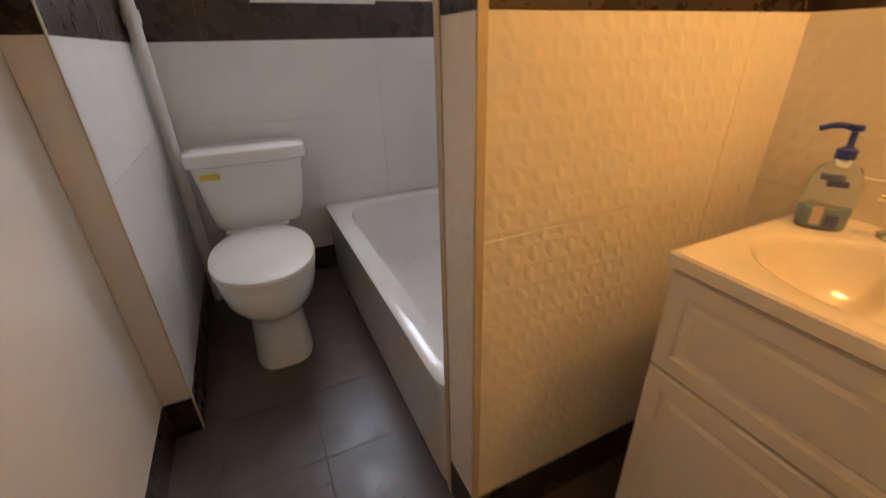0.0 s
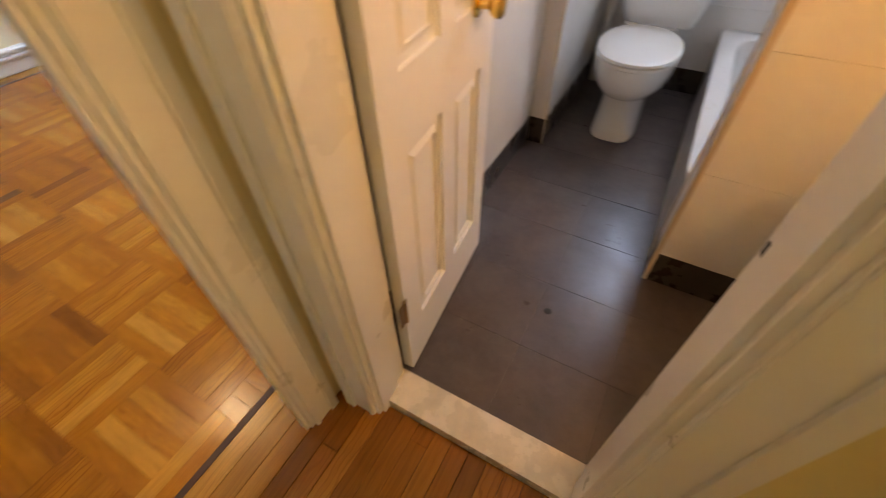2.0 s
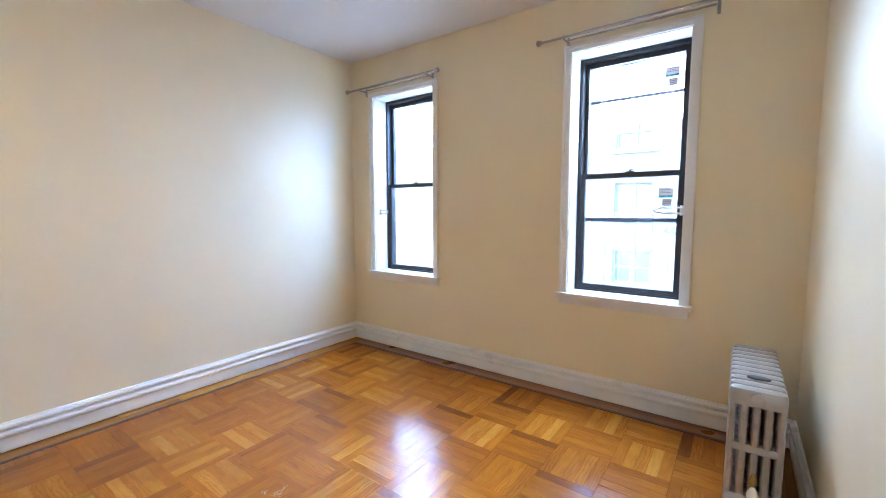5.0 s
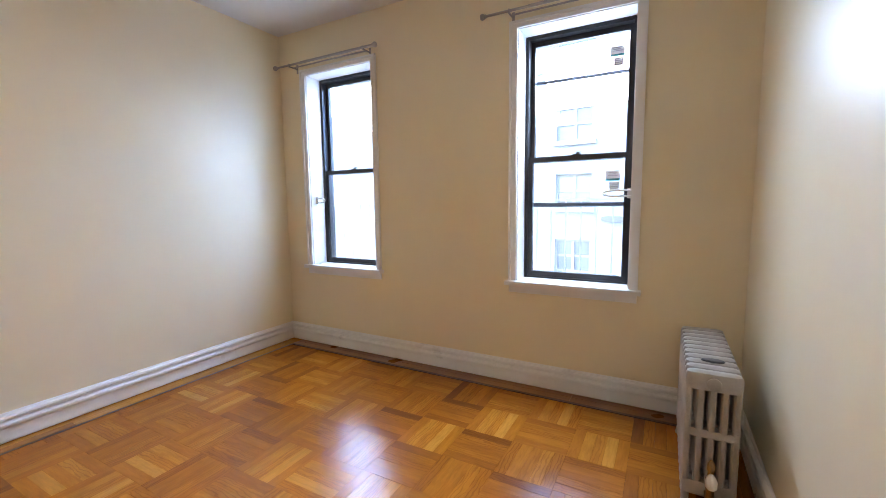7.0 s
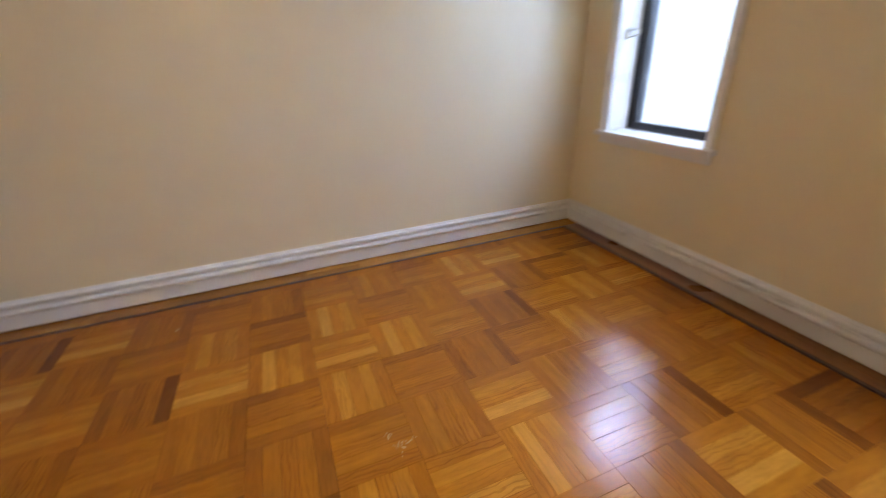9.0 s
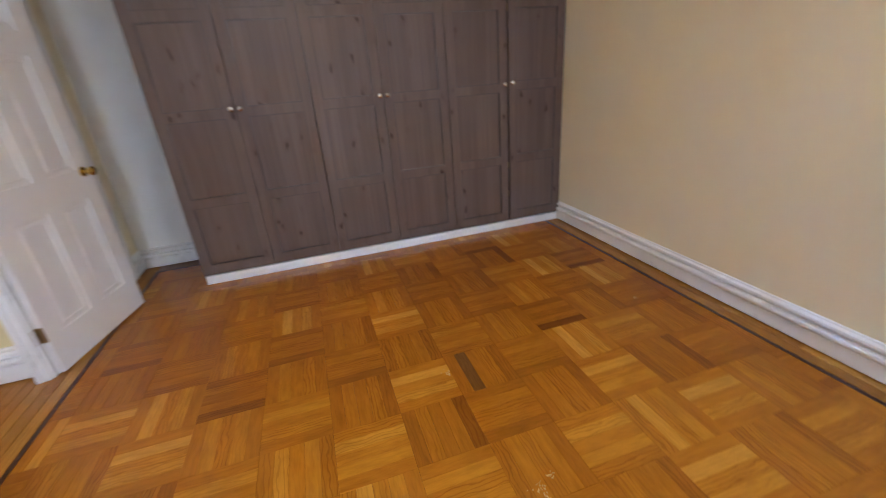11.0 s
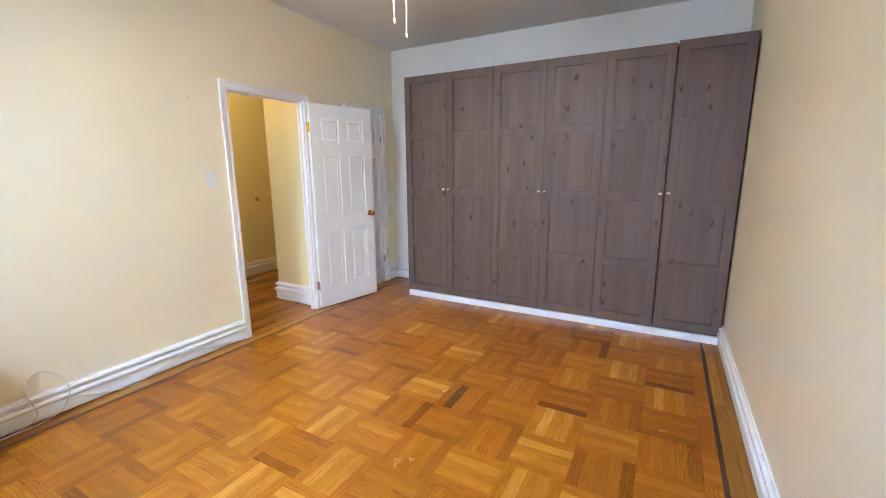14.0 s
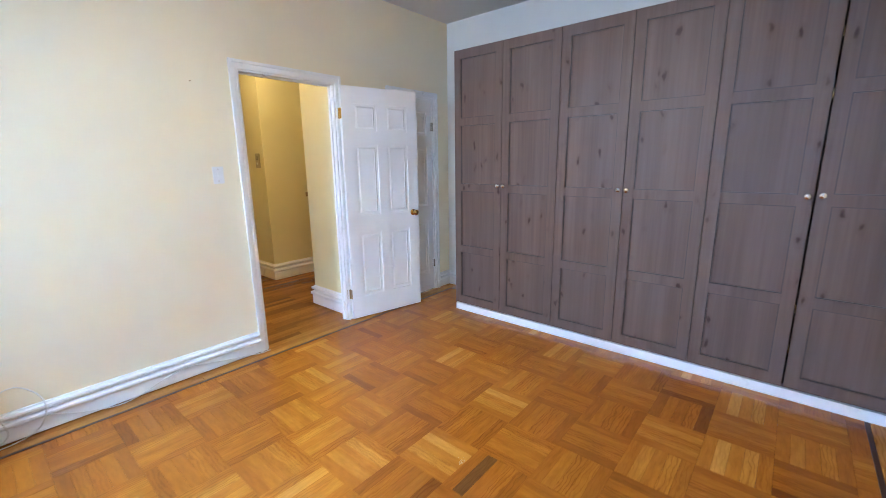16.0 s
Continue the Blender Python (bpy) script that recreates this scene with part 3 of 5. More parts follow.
def six_panel_door(name, w, h, t, m, label, hinges, knob_side=1, knob=True, knob_z=0.95, backset=0.065):
    """Hinged on its local z axis; x runs to the free edge."""
    door = thing(name, m, label, "door")
    st, mid = w * 0.145, w * 0.125
    pw = (w - 2 * st - mid) / 2
    rows = ((0.205, 0.795), (0.965, 1.585), (1.705, 1.930))
    rows = [(a * h / 2.07, b * h / 2.07) for a, b in rows]
    bm = BM()
    zs = [0.0] + [z for r in rows for z in r] + [h]
    lattice(bm, [0, st, st + pw, st + pw + mid, w - st, w], zs, lambda i, j: i in (0, 2, 4) or j % 2 == 0, -t / 2, t / 2)
    bevelled(bm, 0.002, 1)
    leaf = part("leaf", bm, DOORPAINT, door)
    for z0, z1 in rows:
        for x0 in (st, st + pw + mid):
            part("panel", panel_mesh(pw, z1 - z0, t), DOORPAINT, door, m=pose(x0, 0, z0))
    if knob:
        for s in (1, -1):
            bm = BM()
            lathe(bm, (w - backset, s * t / 2, knob_z), (0, s, 0), ((0, 0.030), (0.006, 0.030), (0.010, 0.022), (0.012, 0.011), (0.032, 0.010), (0.038, 0.020), (0.048, 0.027), (0.060, 0.028), (0.068, 0.020), (0.071, 0.0)))
            part("knob", bm, BRASS, door, "polished brass knob", True)
        bm = BM()
        box(bm, w - 0.0005, w + 0.0015, -0.011, 0.011, knob_z - 0.03, knob_z + 0.03)
        part("latch_plate", bm, OLDBRASS, door, "brass latch plate")
    for z, mat_h in hinges:
        bm = BM()
        side = -knob_side * t / 2
        rod(bm, (-0.006, side - knob_side * 0.004, z - 0.045), (-0.006, side - knob_side * 0.004, z + 0.045), 0.006, 10)
        box(bm, -0.034, -0.002, side - knob_side * 0.0035 - 0.001, side - knob_side * 0.0035 + 0.001, z - 0.044, z + 0.044)
        box(bm, 0.0, 0.028 if knob_side < 0 else 0.008, side - knob_side * 0.0015 - 0.001, side - knob_side * 0.0015 + 0.001, z - 0.044, z + 0.044)
        if knob_side < 0:
            box(bm, -0.0022, -0.0002, -t / 2 + 0.003, t / 2 - 0.001, z - 0.044, z + 0.044)
        part("hinge", bm, mat_h, door, "butt hinge", True)
    return door


# the bedroom's door stands open against the east wall
hx, hy = XE - 0.038, DY1 - 0.026
ex, ey = -1.366, -1.668
lw = math.hypot(ex - hx, ey - hy)
six_panel_door("bedroom_door", lw, 2.075, 0.036, pose(hx, hy, 0.012, 0, 0, math.degrees(math.atan2(ey - hy, ex - hx))),
               "white six-panel door standing open against the wall", ((0.235, OLDBRASS), (1.85, BRASS)), -1)
six_panel_door("closet_door", CY0 - CY1 - 0.034, 2.075, 0.034, pose(XE + 0.022, CY1 + 0.017, 0.010, 0, 0, 90),
               "white six-panel closet door, closed", ((0.30, NICKEL), (1.80, NICKEL)), -1, False)
bx0, by0, bx1, by1 = JX0 + 0.030, 0.183, -0.985, 0.800
six_panel_door("bathroom_door", math.hypot(bx1 - bx0, by1 - by0), 2.02, 0.035, pose(bx0 - 0.010, by0, 0.046, 0, 0, math.degrees(math.atan2(by1 - by0, bx1 - bx0))),
               "white six-panel bathroom door swung open inwards", ((0.33, OLDBRASS), (1.75, OLDBRASS)), 1, True, 0.945, 0.140)

# ---- bedroom windows


def window(name, x0, x1, y, z0, z1, label):
    win = tagged(thing(name, pose(0, 0, 0), label, "window"), kind="structure")
    yf = y + 0.165
    bm = BM()
    f = 0.030
    box(bm, x0, x0 + f, yf, yf + 0.11, z0 - 0.03, z1)
    box(bm, x1 - f, x1, yf, yf + 0.11, z0 - 0.03, z1)
    box(bm, x0 + f, x1 - f, yf, yf + 0.11, z1 - f, z1)
    box(bm, x0 + f, x1 - f, yf, yf + 0.11, z0 - 0.03, z0 + 0.012)
    bevelled(bm, 0.003, 1)
    part("window_frame", bm, BLACKFRAME, win, "black metal window frame")
    mid = 1.625
    for s, (a, b, yy) in (("lower", (z0 + 0.012, mid + 0.018, yf + 0.012)), ("upper", (mid - 0.018, z1 - f, yf + 0.056))):
        bm = BM()
        e = 0.030
        box(bm, x0 + f, x0 + f + e, yy, yy + 0.035, a, b)
        box(bm, x1 - f - e, x1 - f, yy, yy + 0.035, a, b)
        box(bm, x0 + f + e, x1 - f - e, yy, yy + 0.035, b - 0.036, b)
        box(bm, x0 + f + e, x1 - f - e, yy, yy + 0.035, a, a + 0.036)
        bevelled(bm, 0.003, 1)
        sash = part("sash", bm, BLACKFRAME, win, "black metal sash")
        bm = BM()
        box(bm, x0 + f + e - 0.004, x1 - f - e + 0.004, yy + 0.016, yy + 0.020, a + 0.032, b - 0.032)
        pane = part("pane", bm, GLASS, sash, "clear glass pane")
        pane.visible_shadow = False
    bm = BM()
    cx = (x0 + x1) / 2
    box(bm, cx - 0.03, cx + 0.03, yf + 0.014, yf + 0.05, mid + 0.018, mid + 0.026)
    rod(bm, (cx, yf + 0.03, mid + 0.026), (cx, yf + 0.03, mid + 0.036), 0.012)
    box(bm, cx - 0.005, cx + 0.03, yf + 0.022, yf + 0.034, mid + 0.034, mid + 0.040)
    part("sash_lock", bm, BLACKFRAME, win)
    # white casing and stool
    w = 0.050
    bm = BM()
    for u, s in ((x0, -1), (x1, 1)):
        a, b = sorted((u, u + s * w))
        box(bm, a, b, y - 0.016, y, z0, z1)
        a, b = sorted((u + s * w * 0.74, u + s * (w + 0.004)))
        box(bm, a, b, y - 0.026, y - 0.0162, z0, z1 + w * 0.6)
    box(bm, x0 - w, x1 + w, y - 0.0165, y, z1, z1 + w * 0.8)
    box(bm, x0 - w - 0.004, x1 + w + 0.004, y - 0.027, y - 0.0167, z1 + w * 0.55, z1 + w * 0.8 + 0.004)
    bevelled(bm, 0.003, 1)
    part("casing", bm, TRIM, win, "white painted casing")
    bm = BM()
    box(bm, x0 - w - 0.022, x1 + w + 0.022, y - 0.055, y - 0.0005, z0 - 0.030, z0 - 0.001)
    box(bm, x0 + 0.001, x1 - 0.001, y - 0.0005, yf + 0.004, z0 - 0.0298, z0 - 0.0012)
    bevelled(bm, 0.006, 2)
    part("window_sill", bm, TRIM, win, "white painted wooden sill")
    bm = BM()
    box(bm, x0 - w, x1 + w, y - 0.018, y, z0 - 0.085, z0 - 0.0305)
    bevelled(bm, 0.005, 2)
    part("apron", bm, TRIM, win)
    bm = BM()
    box(bm, x0 + 0.0004, x0 + 0.006, y + 0.001, yf, z0, z1 - 0.001)
    box(bm, x1 - 0.006, x1 - 0.0004, y + 0.001, yf, z0, z1 - 0.001)
    box(bm, x0 + 0.006, x1 - 0.006, y + 0.001, yf, z1 - 0.006, z1 - 0.0004)
    part("reveal", bm, TRIM, win, "white painted window reveal")
    return win


window("window_1", *WINS[0], YN, WZ0, WZ1, "tall black-framed double-hung window with white casing")
window("window_2", *WINS[1], YN, WZ0, WZ1, "tall black-framed double-hung window with white casing")

# bathroom window: white vinyl, high above the toilet
bw = tagged(thing("window_3", pose(0, 0, 0), "small white-framed bathroom window with frosted pane", "window"), kind="structure")
bm = BM()
a, b, z0, z1 = BW
for q in ((a, a + 0.04, z0, z1), (b - 0.04, b, z0, z1), (a + 0.04, b - 0.04, z0, z0 + 0.04), (a + 0.04, b - 0.04, z1 - 0.04, z1)):
    box(bm, q[0], q[1], BY1 + 0.08, BY1 + 0.14, q[2], q[3])
bevelled(bm, 0.004, 1)
part("window_frame", bm, PLASTICWHITE, bw, "white vinyl frame")
bm = BM()
box(bm, a - 0.02, b + 0.02, BY1 - 0.022, BY1 + 0.08, z0 - 0.03, z0 - 0.001)
bevelled(bm, 0.004, 1)
part("window_sill", bm, TRIM, bw, "white stone sill")
bm = BM()
box(bm, a + 0.036, b - 0.036, BY1 + 0.105, BY1 + 0.109, z0 + 0.036, z1 - 0.036)
p = part("pane", bm, GLASS, bw, "glass pane")
p.visible_shadow = False

# ---------------------------------------------------------------- bedroom things


def curtain_rod(x0, x1, z, label):
    rodx = thing("curtain_rod", pose(0, 0, 0), label, "curtain rod", "curtain rods over the windows")
    y = YN - 0.085
    bm = BM()
    rod(bm, (x0, y, z), (x1, y, z), 0.0085)
    rod(bm, (x0 + 0.30, y, z), (x1, y, z), 0.0105)
    part("pole", bm, RODMETAL, rodx, "", True)
    bm = BM()
    rod(bm, (x0 + 0.18, y + 0.035, z - 0.016), (x1 - 0.1, y + 0.035, z - 0.016), 0.006)
    part("inner_pole", bm, RODMETAL, rodx, "", True)
    for x, s in ((x0, -1), (x1, 1)):
        bm = BM()
        lathe(bm, (x, y, z), (s, 0, 0), ((-0.004, 0.013), (0.004, 0.013), (0.006, 0.009), (0.012, 0.019), (0.024, 0.022), (0.034, 0.017), (0.038, 0.0)), 16)
        part("finial", bm, RODMETAL, rodx, "round finial", True)
    for x in (x0 + 0.17, x1 - 0.09):
        bm = BM()
        box(bm, x - 0.009, x + 0.009, YN - 0.004, YN - 0.0002, z - 0.055, z + 0.02)
        box(bm, x - 0.004, x + 0.004, y - 0.004, YN - 0.004, z - 0.022, z - 0.012)
        box(bm, x - 0.004, x + 0.004, y - 0.014, y - 0.004, z - 0.022, z + 0.008)
        bevelled(bm, 0.001, 1)
        part("bracket", bm, RODMETAL, rodx)
    return rodx


curtain_rod(-4.770, -3.675, 2.570, "pewter double curtain rod above the corner window")
curtain_rod(-2.715, -1.560, 2.575, "pewter double curtain rod above the wide-set window")


def tieback(x, y, z, s, label):
    hook = thing("curtain_holdback", pose(x, y, z) @ Matrix.Diagonal((1.55, 1.2, 1.15, 1)), label, "curtain hook", "curtain holdbacks on the window casings")
    bm = BM()
    for dz in (-0.016, 0.016):
        pts = curve_points([(0, 0.0, dz), (s * 0.035, -0.012, dz), (s * 0.075, -0.03, dz * 0.9), (s * 0.10, -0.05, dz * 0.35)], 6)
        tube(bm, pts, 0.0055, 8)
    tube(bm, [(s * 0.10, -0.05, -0.006), (s * 0.104, -0.052, 0.0), (s * 0.10, -0.05, 0.006)], 0.0055, 8)
    part("arm", bm, PLASTICWHITE, hook, "", True)
    bm = BM()
    box(bm, -0.012, 0.012, -0.001, 0.004, -0.028, 0.028)
    bevelled(bm, 0.002, 1)
    part("plate", bm, PLASTICWHITE, hook)
    return hook


tieback(WINS[0][0] + 0.012, YN + 0.06, 1.36, 1, "white plastic curtain holdback on the window reveal")
tieback(WINS[1][1] - 0.012, YN + 0.06, 1.37, -1, "white plastic curtain holdback on the window reveal")

# energy labels on the panes of the second window
for z, dy in ((2.30, 0.0), (1.485, -0.043)):
    st = thing("window_sticker", pose(-1.908, YN + 0.165 + 0.0705 + dy, z), "white and teal paper label stuck on the pane", "sticker", "labels on the window panes")
    bm = BM()
    box(bm, -0.045, 0.045, -0.0008, 0.0008, -0.012, 0.040)
    part("paper", bm, PAPER, st)
    bm = BM()
    box(bm, -0.045, 0.045, -0.0016, -0.0009, -0.028, -0.0121)
    part("band", bm, TEAL, st, "teal printed band")
    bm = BM()
    for k in range(3):
        box(bm, -0.030, 0.030 - 0.012 * (k % 2), -0.0014, -0.0009, 0.006 + 0.010 * k, 0.010 + 0.010 * k)
    part("print", bm, GREYPRINT, st, "grey lines of print")
    bm = BM()
    box(bm, -0.022, 0.038, -0.0008, 0.0008, -0.088, -0.034)
    part("slip", bm, PAPER, st, "second paper slip")
    bm = BM()
    for k in range(4):
        box(bm, -0.018, 0.034, -0.0014, -0.0009, -0.082 + 0.012 * k, -0.076 + 0.012 * k)
    part("slip_print", bm, GREYPRINT, st, "grey lines of print")

# cast-iron radiator along the east wall
RX, RY0, RZ = -1.385, 1.635, 0.625
radiator = thing("radiator", pose(RX, RY0, 0), "silver-grey painted cast-iron column radiator by the wall", "radiator")


def radiator_section():
    bm = BM()
    t = 0.052
    for i in range(5):
        x = (i - 2) * 0.0425
        rings = []
        for z in (0.09, 0.35, RZ - 0.03):
            rings.append(oval(x, 0, z, 0.0145, t / 2 - 0.004, 12, 2.6))
        loft(bm, rings)
    prof = ((RZ - 0.075, 0.098, 0.024), (RZ - 0.050, 0.100, 0.0255), (RZ - 0.020, 0.1, 0.026), (RZ - 0.006, 0.094, 0.022), (RZ, 0.082, 0.012))
    loft(bm, [oval(0, 0, z, a, b, 24, 5.0) for z, a, b in prof])
    loft(bm, [oval(0, 0, z, a, b, 24, 5.0) for z, a, b in ((0.345, 0.096, 0.018), (0.352, 0.099, 0.022), (0.372, 0.099, 0.022), (0.379, 0.096, 0.018))])
    loft(bm, [oval(0, 0, z, a, b, 24, 5.0) for z, a, b in ((0.085, 0.090, 0.014), (0.095, 0.099, 0.024), (0.140, 0.1, 0.026), (0.150, 0.096, 0.022))])
    return mesh_of("section", bm, RADPAINT, True)


section = radiator_section()
PITCH, COUNT = 0.0655, 11
for i in range(COUNT):
    s = new("section", section)
    s.parent = radiator
    s.location = (0, 0.026 + i * PITCH, 0)
bm = BM()
for z in (0.115, RZ - 0.045):
    bm = BM()
    rod(bm, (0, 0.01, z), (0, PITCH * (COUNT - 1) + 0.04, z), 0.022, 14)
    part("nipple", bm, RADPAINT, radiator, "", True)
bm = BM()
lathe(bm, (0, 0.002, RZ - 0.045), (0, -1, 0), ((0, 0.026), (0.006, 0.026), (0.010, 0.020), (0.012, 0.0)), 16)
part("plug", bm, RADPAINT, radiator, "", True)
for y in (0.026, 0.026 + (COUNT - 1) * PITCH):
    for x in (-0.08, 0.08):
        bm = BM()
        loft(bm, [oval(x, y, z, r, r * 0.8, 12) for z, r in ((0.0, 0.021), (0.012, 0.022), (0.05, 0.014), (0.10, 0.017))])
        part("foot", bm, RADPAINT, radiator, "", True)
bm = BM()
tube(bm, curve_points([(0, 0.0, 0.115), (0, -0.045, 0.115), (0, -0.055, 0.125), (0, -0.055, 0.19)], 6), 0.015, 12)
tube(bm, [(0, -0.055, 0.0), (0, -0.055, 0.12)], 0.014, 12)
valve = part("valve", bm, OLDBRASS, radiator, "brass steam valve on a riser", True)
bm = BM()
lathe(bm, (0, -0.055, 0.19), (0, 0, 1), ((0, 0.018), (0.02, 0.018), (0.024, 0.012), (0.05, 0.011), (0.06, 0.015), (0.085, 0.013), (0.10, 0.005), (0.102, 0.0)), 14)
part("bonnet", bm, OLDBRASS, valve, "worn brass bonnet", True)
bm = BM()
lathe(bm, (0, -0.078, 0.245), (0, -0.3, -1), ((0, 0.006), (0.012, 0.016), (0.028, 0.022), (0.05, 0.020), (0.06, 0.010), (0.062, 0.0)), 16)
part("handle", bm, PLASTICWHITE, valve, "white painted knob", True)
# an iron cover plate left on top
bm = BM()
loft(bm, [oval(0.005, 0.15, RZ + z, r, r * 0.45, 20) for z, r in ((0.001, 0.042), (0.005, 0.045), (0.009, 0.040), (0.010, 0.024))])
disc = part("pipe_escutcheon", bm, IRON, None, "", True, pose(RX, RY0, 0))
tagged(disc, "flat dark iron pipe cover lying on the radiator", "pipe cover")

# ---- wardrobe: six tall doors over a white plinth
WX1, WX0, WY = -1.768, -4.818, -1.772
WZB, WZT = 0.078, 2.400
DW = (WX1 - WX0) / 6


def wardrobe_door(ob_parent, x0, x1, z0, z1, y, knob_at):
    """Frame and four flat panels; the front looks towards +y."""
    g = 0.0022
    w, h = x1 - x0 - 2 * g, z1 - z0
    st = 0.068
    rails = ((0.0, 0.074), (0.545 - 0.032, 0.545 + 0.032), (1.130 - 0.032, 1.130 + 0.032), (1.715 - 0.032, 1.715 + 0.032), (h - 0.074, h))
    bm = BM()
    lattice(bm, [0, st, w - st, w], [z for r in rails for z in r], lambda i, j: i != 1 or j % 2 == 0, -0.020, 0.0)
    bevelled(bm, 0.0022, 1)
    d = part("door", bm, PINE, ob_parent, "grey-brown stained pine door frame", m=pose(x0 + g, y, z0))
    for (_, a), (b, _) in zip(rails, rails[1:]):
        bm = BM()
        box(bm, st - 0.003, w - st + 0.003, -0.0195, -0.0135, a - 0.003, b + 0.003)
        part("door_panel", bm, PINE, d)
        # bead round the panel; its dark colour paints in the recess's shadow line
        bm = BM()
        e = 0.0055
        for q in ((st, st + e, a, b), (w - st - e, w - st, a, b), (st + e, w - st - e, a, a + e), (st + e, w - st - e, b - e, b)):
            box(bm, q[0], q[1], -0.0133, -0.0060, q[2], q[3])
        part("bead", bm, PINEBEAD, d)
    bm = BM()
    kx = 0.026 if knob_at == "low" else w - 0.026
    lathe(bm, (kx, 0.0, 1.155), (0, 1, 0), ((0, 0.010), (0.003, 0.010), (0.006, 0.006), (0.014, 0.006), (0.018, 0.013), (0.026, 0.016), (0.031, 0.011), (0.032, 0.0)), 18)
    part("knob", bm, NICKEL, d, "round brushed nickel knob", True)
    return d


for k in range(3):
    xb = WX1 - 2 * DW * k
    xa = xb - 2 * DW
    unit = thing("wardrobe", pose(0, 0, 0), ("grey-brown knotty pine wardrobe unit with two closed doors", "grey-brown knotty pine wardrobe unit, doors shut",
                 "grey-brown knotty pine wardrobe unit with slightly uneven doors")[k], "wardrobe", "wardrobe units in a row")
    bm = BM()
    t = 0.018
    yb = YS + 0.012
    box(bm, xa + 0.0008, xa + t, yb, WY - 0.024, 0.068, WZT - 0.006)
    box(bm, xb - t, xb - 0.0008, yb, WY - 0.024, 0.068, WZT - 0.006)
    box(bm, xa + t, xb - t, yb, WY - 0.024, WZT - 0.026, WZT - 0.006)
    box(bm, xa + t, xb - t, yb, WY - 0.024, 0.068, 0.088)
    box(bm, xa + t, xb - t, yb, yb + 0.008, 0.088, WZT - 0.026)
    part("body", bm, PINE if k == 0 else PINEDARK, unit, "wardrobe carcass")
    lift = (0.0, 0.0, 0.008)[k]
    wardrobe_door(unit, xb - DW, xb, WZB, WZT, WY, "low")
    wardrobe_door(unit, xa, xb - DW - (0.005 if k == 2 else 0.0), WZB + lift, WZT + lift, WY + (0.012 if k == 2 else 0.0), "high")
    if k == 2:
        for z in (0.30, 0.55, 1.75, 2.05):
            bm = BM()
            box(bm, xb - DW - 0.0045, xb - DW - 0.002, WY - 0.018, WY - 0.002, z, z + 0.05)
            part("hinge", bm, OLDBRASS, unit, "steel cup hinge in the gap")
bm = BM()
box(bm, WX0 + 0.001, WX1 - 0.004, YS + 0.03, WY - 0.004, 0.0, 0.066)
bevelled(bm, 0.004, 1)
tagged(part("plinth", bm, TRIM), "white painted plinth board under the wardrobe", "plinth")

# ---- switch, cable, nail hole
sw = thing("light_switch", pose(XE, 0.098, 1.378), "white plastic light switch plate on the cream wall", "light switch")
bm = BM()
box(bm, -0.006, -0.0002, -0.035, 0.035, -0.058, 0.058)
bevelled(bm, 0.003, 2)
part("plate", bm, PLASTICWHITE, sw)
bm = BM()
box(bm, -0.014, -0.006, -0.005, 0.005, -0.009, 0.011)
bevelled(bm, 0.002, 1)
part("toggle", bm, PLASTICWHITE, sw)
bm = BM()
for z in (-0.04, 0.04):
    bm = BM()
    lathe(bm, (-0.006, 0, z), (-1, 0, 0), ((0, 0.004), (0.0012, 0.003), (0.0014, 0.0)), 10)
    part("screw", bm, NICKEL, sw)

cable = tagged(new("cable"), "white cable looping over the baseboard to the floor", "cable")
cable.matrix_basis = pose(0, 0, 0)
bm = BM()
f = XE - 0.030
pts = curve_points([(f - 0.006, 1.62, 0.005), (f - 0.008, 1.42, 0.005), (f - 0.006, 1.33, 0.06), (f, 1.36, 0.20), (XE - 0.010, 1.33, 0.285), (XE - 0.008, 1.26, 0.295),
                    (XE - 0.014, 1.19, 0.225), (f - 0.004, 1.17, 0.14), (f - 0.006, 1.21, 0.04), (f - 0.012, 1.30, 0.005), (f - 0.03, 1.45, 0.005), (f - 0.02, 1.75, 0.005)], 8)
tube(bm, pts, 0.0032, 8)
part("upper_loop", bm, CABLEWHITE, cable, "", True)
bm = BM()
pts = curve_points([(f - 0.006, 1.175, 0.10), (f - 0.005, 1.0, 0.03), (f - 0.006, 0.8, 0.006), (f - 0.006, 0.5, 0.09), (f - 0.004, 0.25, 0.05), (f - 0.006, -0.02, 0.006), (f - 0.012, -0.11, 0.006)], 8)
tube(bm, pts, 0.0030, 8)
part("lower_run", bm, CABLEWHITE, cable, "", True)
bm = BM()
lathe(bm, (XE, 0.20, 1.98), (-1, 0, 0), ((0, 0.0035), (0.012, 0.003), (0.013, 0.0)), 10)
tagged(part("nail", bm, OLDBRASS), "small bare nail in the cream wall", "nail")

# ---- ceiling light with pull chains
cl = thing("ceiling_light", pose(-2.97, 0.06, H), "ceiling light with lit opal shade and two pull chains", "ceiling light")
bm = BM()
lathe(bm, (0, 0, 0), (0, 0, -1), ((0, 0.075), (0.012, 0.075), (0.04, 0.045), (0.05, 0.016)), 24)
part("canopy", bm, NICKEL, cl, "", True)
bm = BM()
rod(bm, (0, 0, -0.05), (0, 0, -0.22), 0.012)
part("stem", bm, NICKEL, cl, "", True)
bm = BM()
lathe(bm, (0, 0, -0.22), (0, 0, -1), ((0, 0.02), (0.01, 0.09), (0.05, 0.11), (0.10, 0.11), (0.14, 0.06), (0.15, 0.045)), 28)
part("housing", bm, NICKEL, cl, "brushed metal housing", True)
bm = BM()
prof = ((0.0, 0.055), (0.02, 0.10), (0.06, 0.125), (0.10, 0.118), (0.095, 0.110), (0.06, 0.117), (0.022, 0.093), (0.006, 0.05))
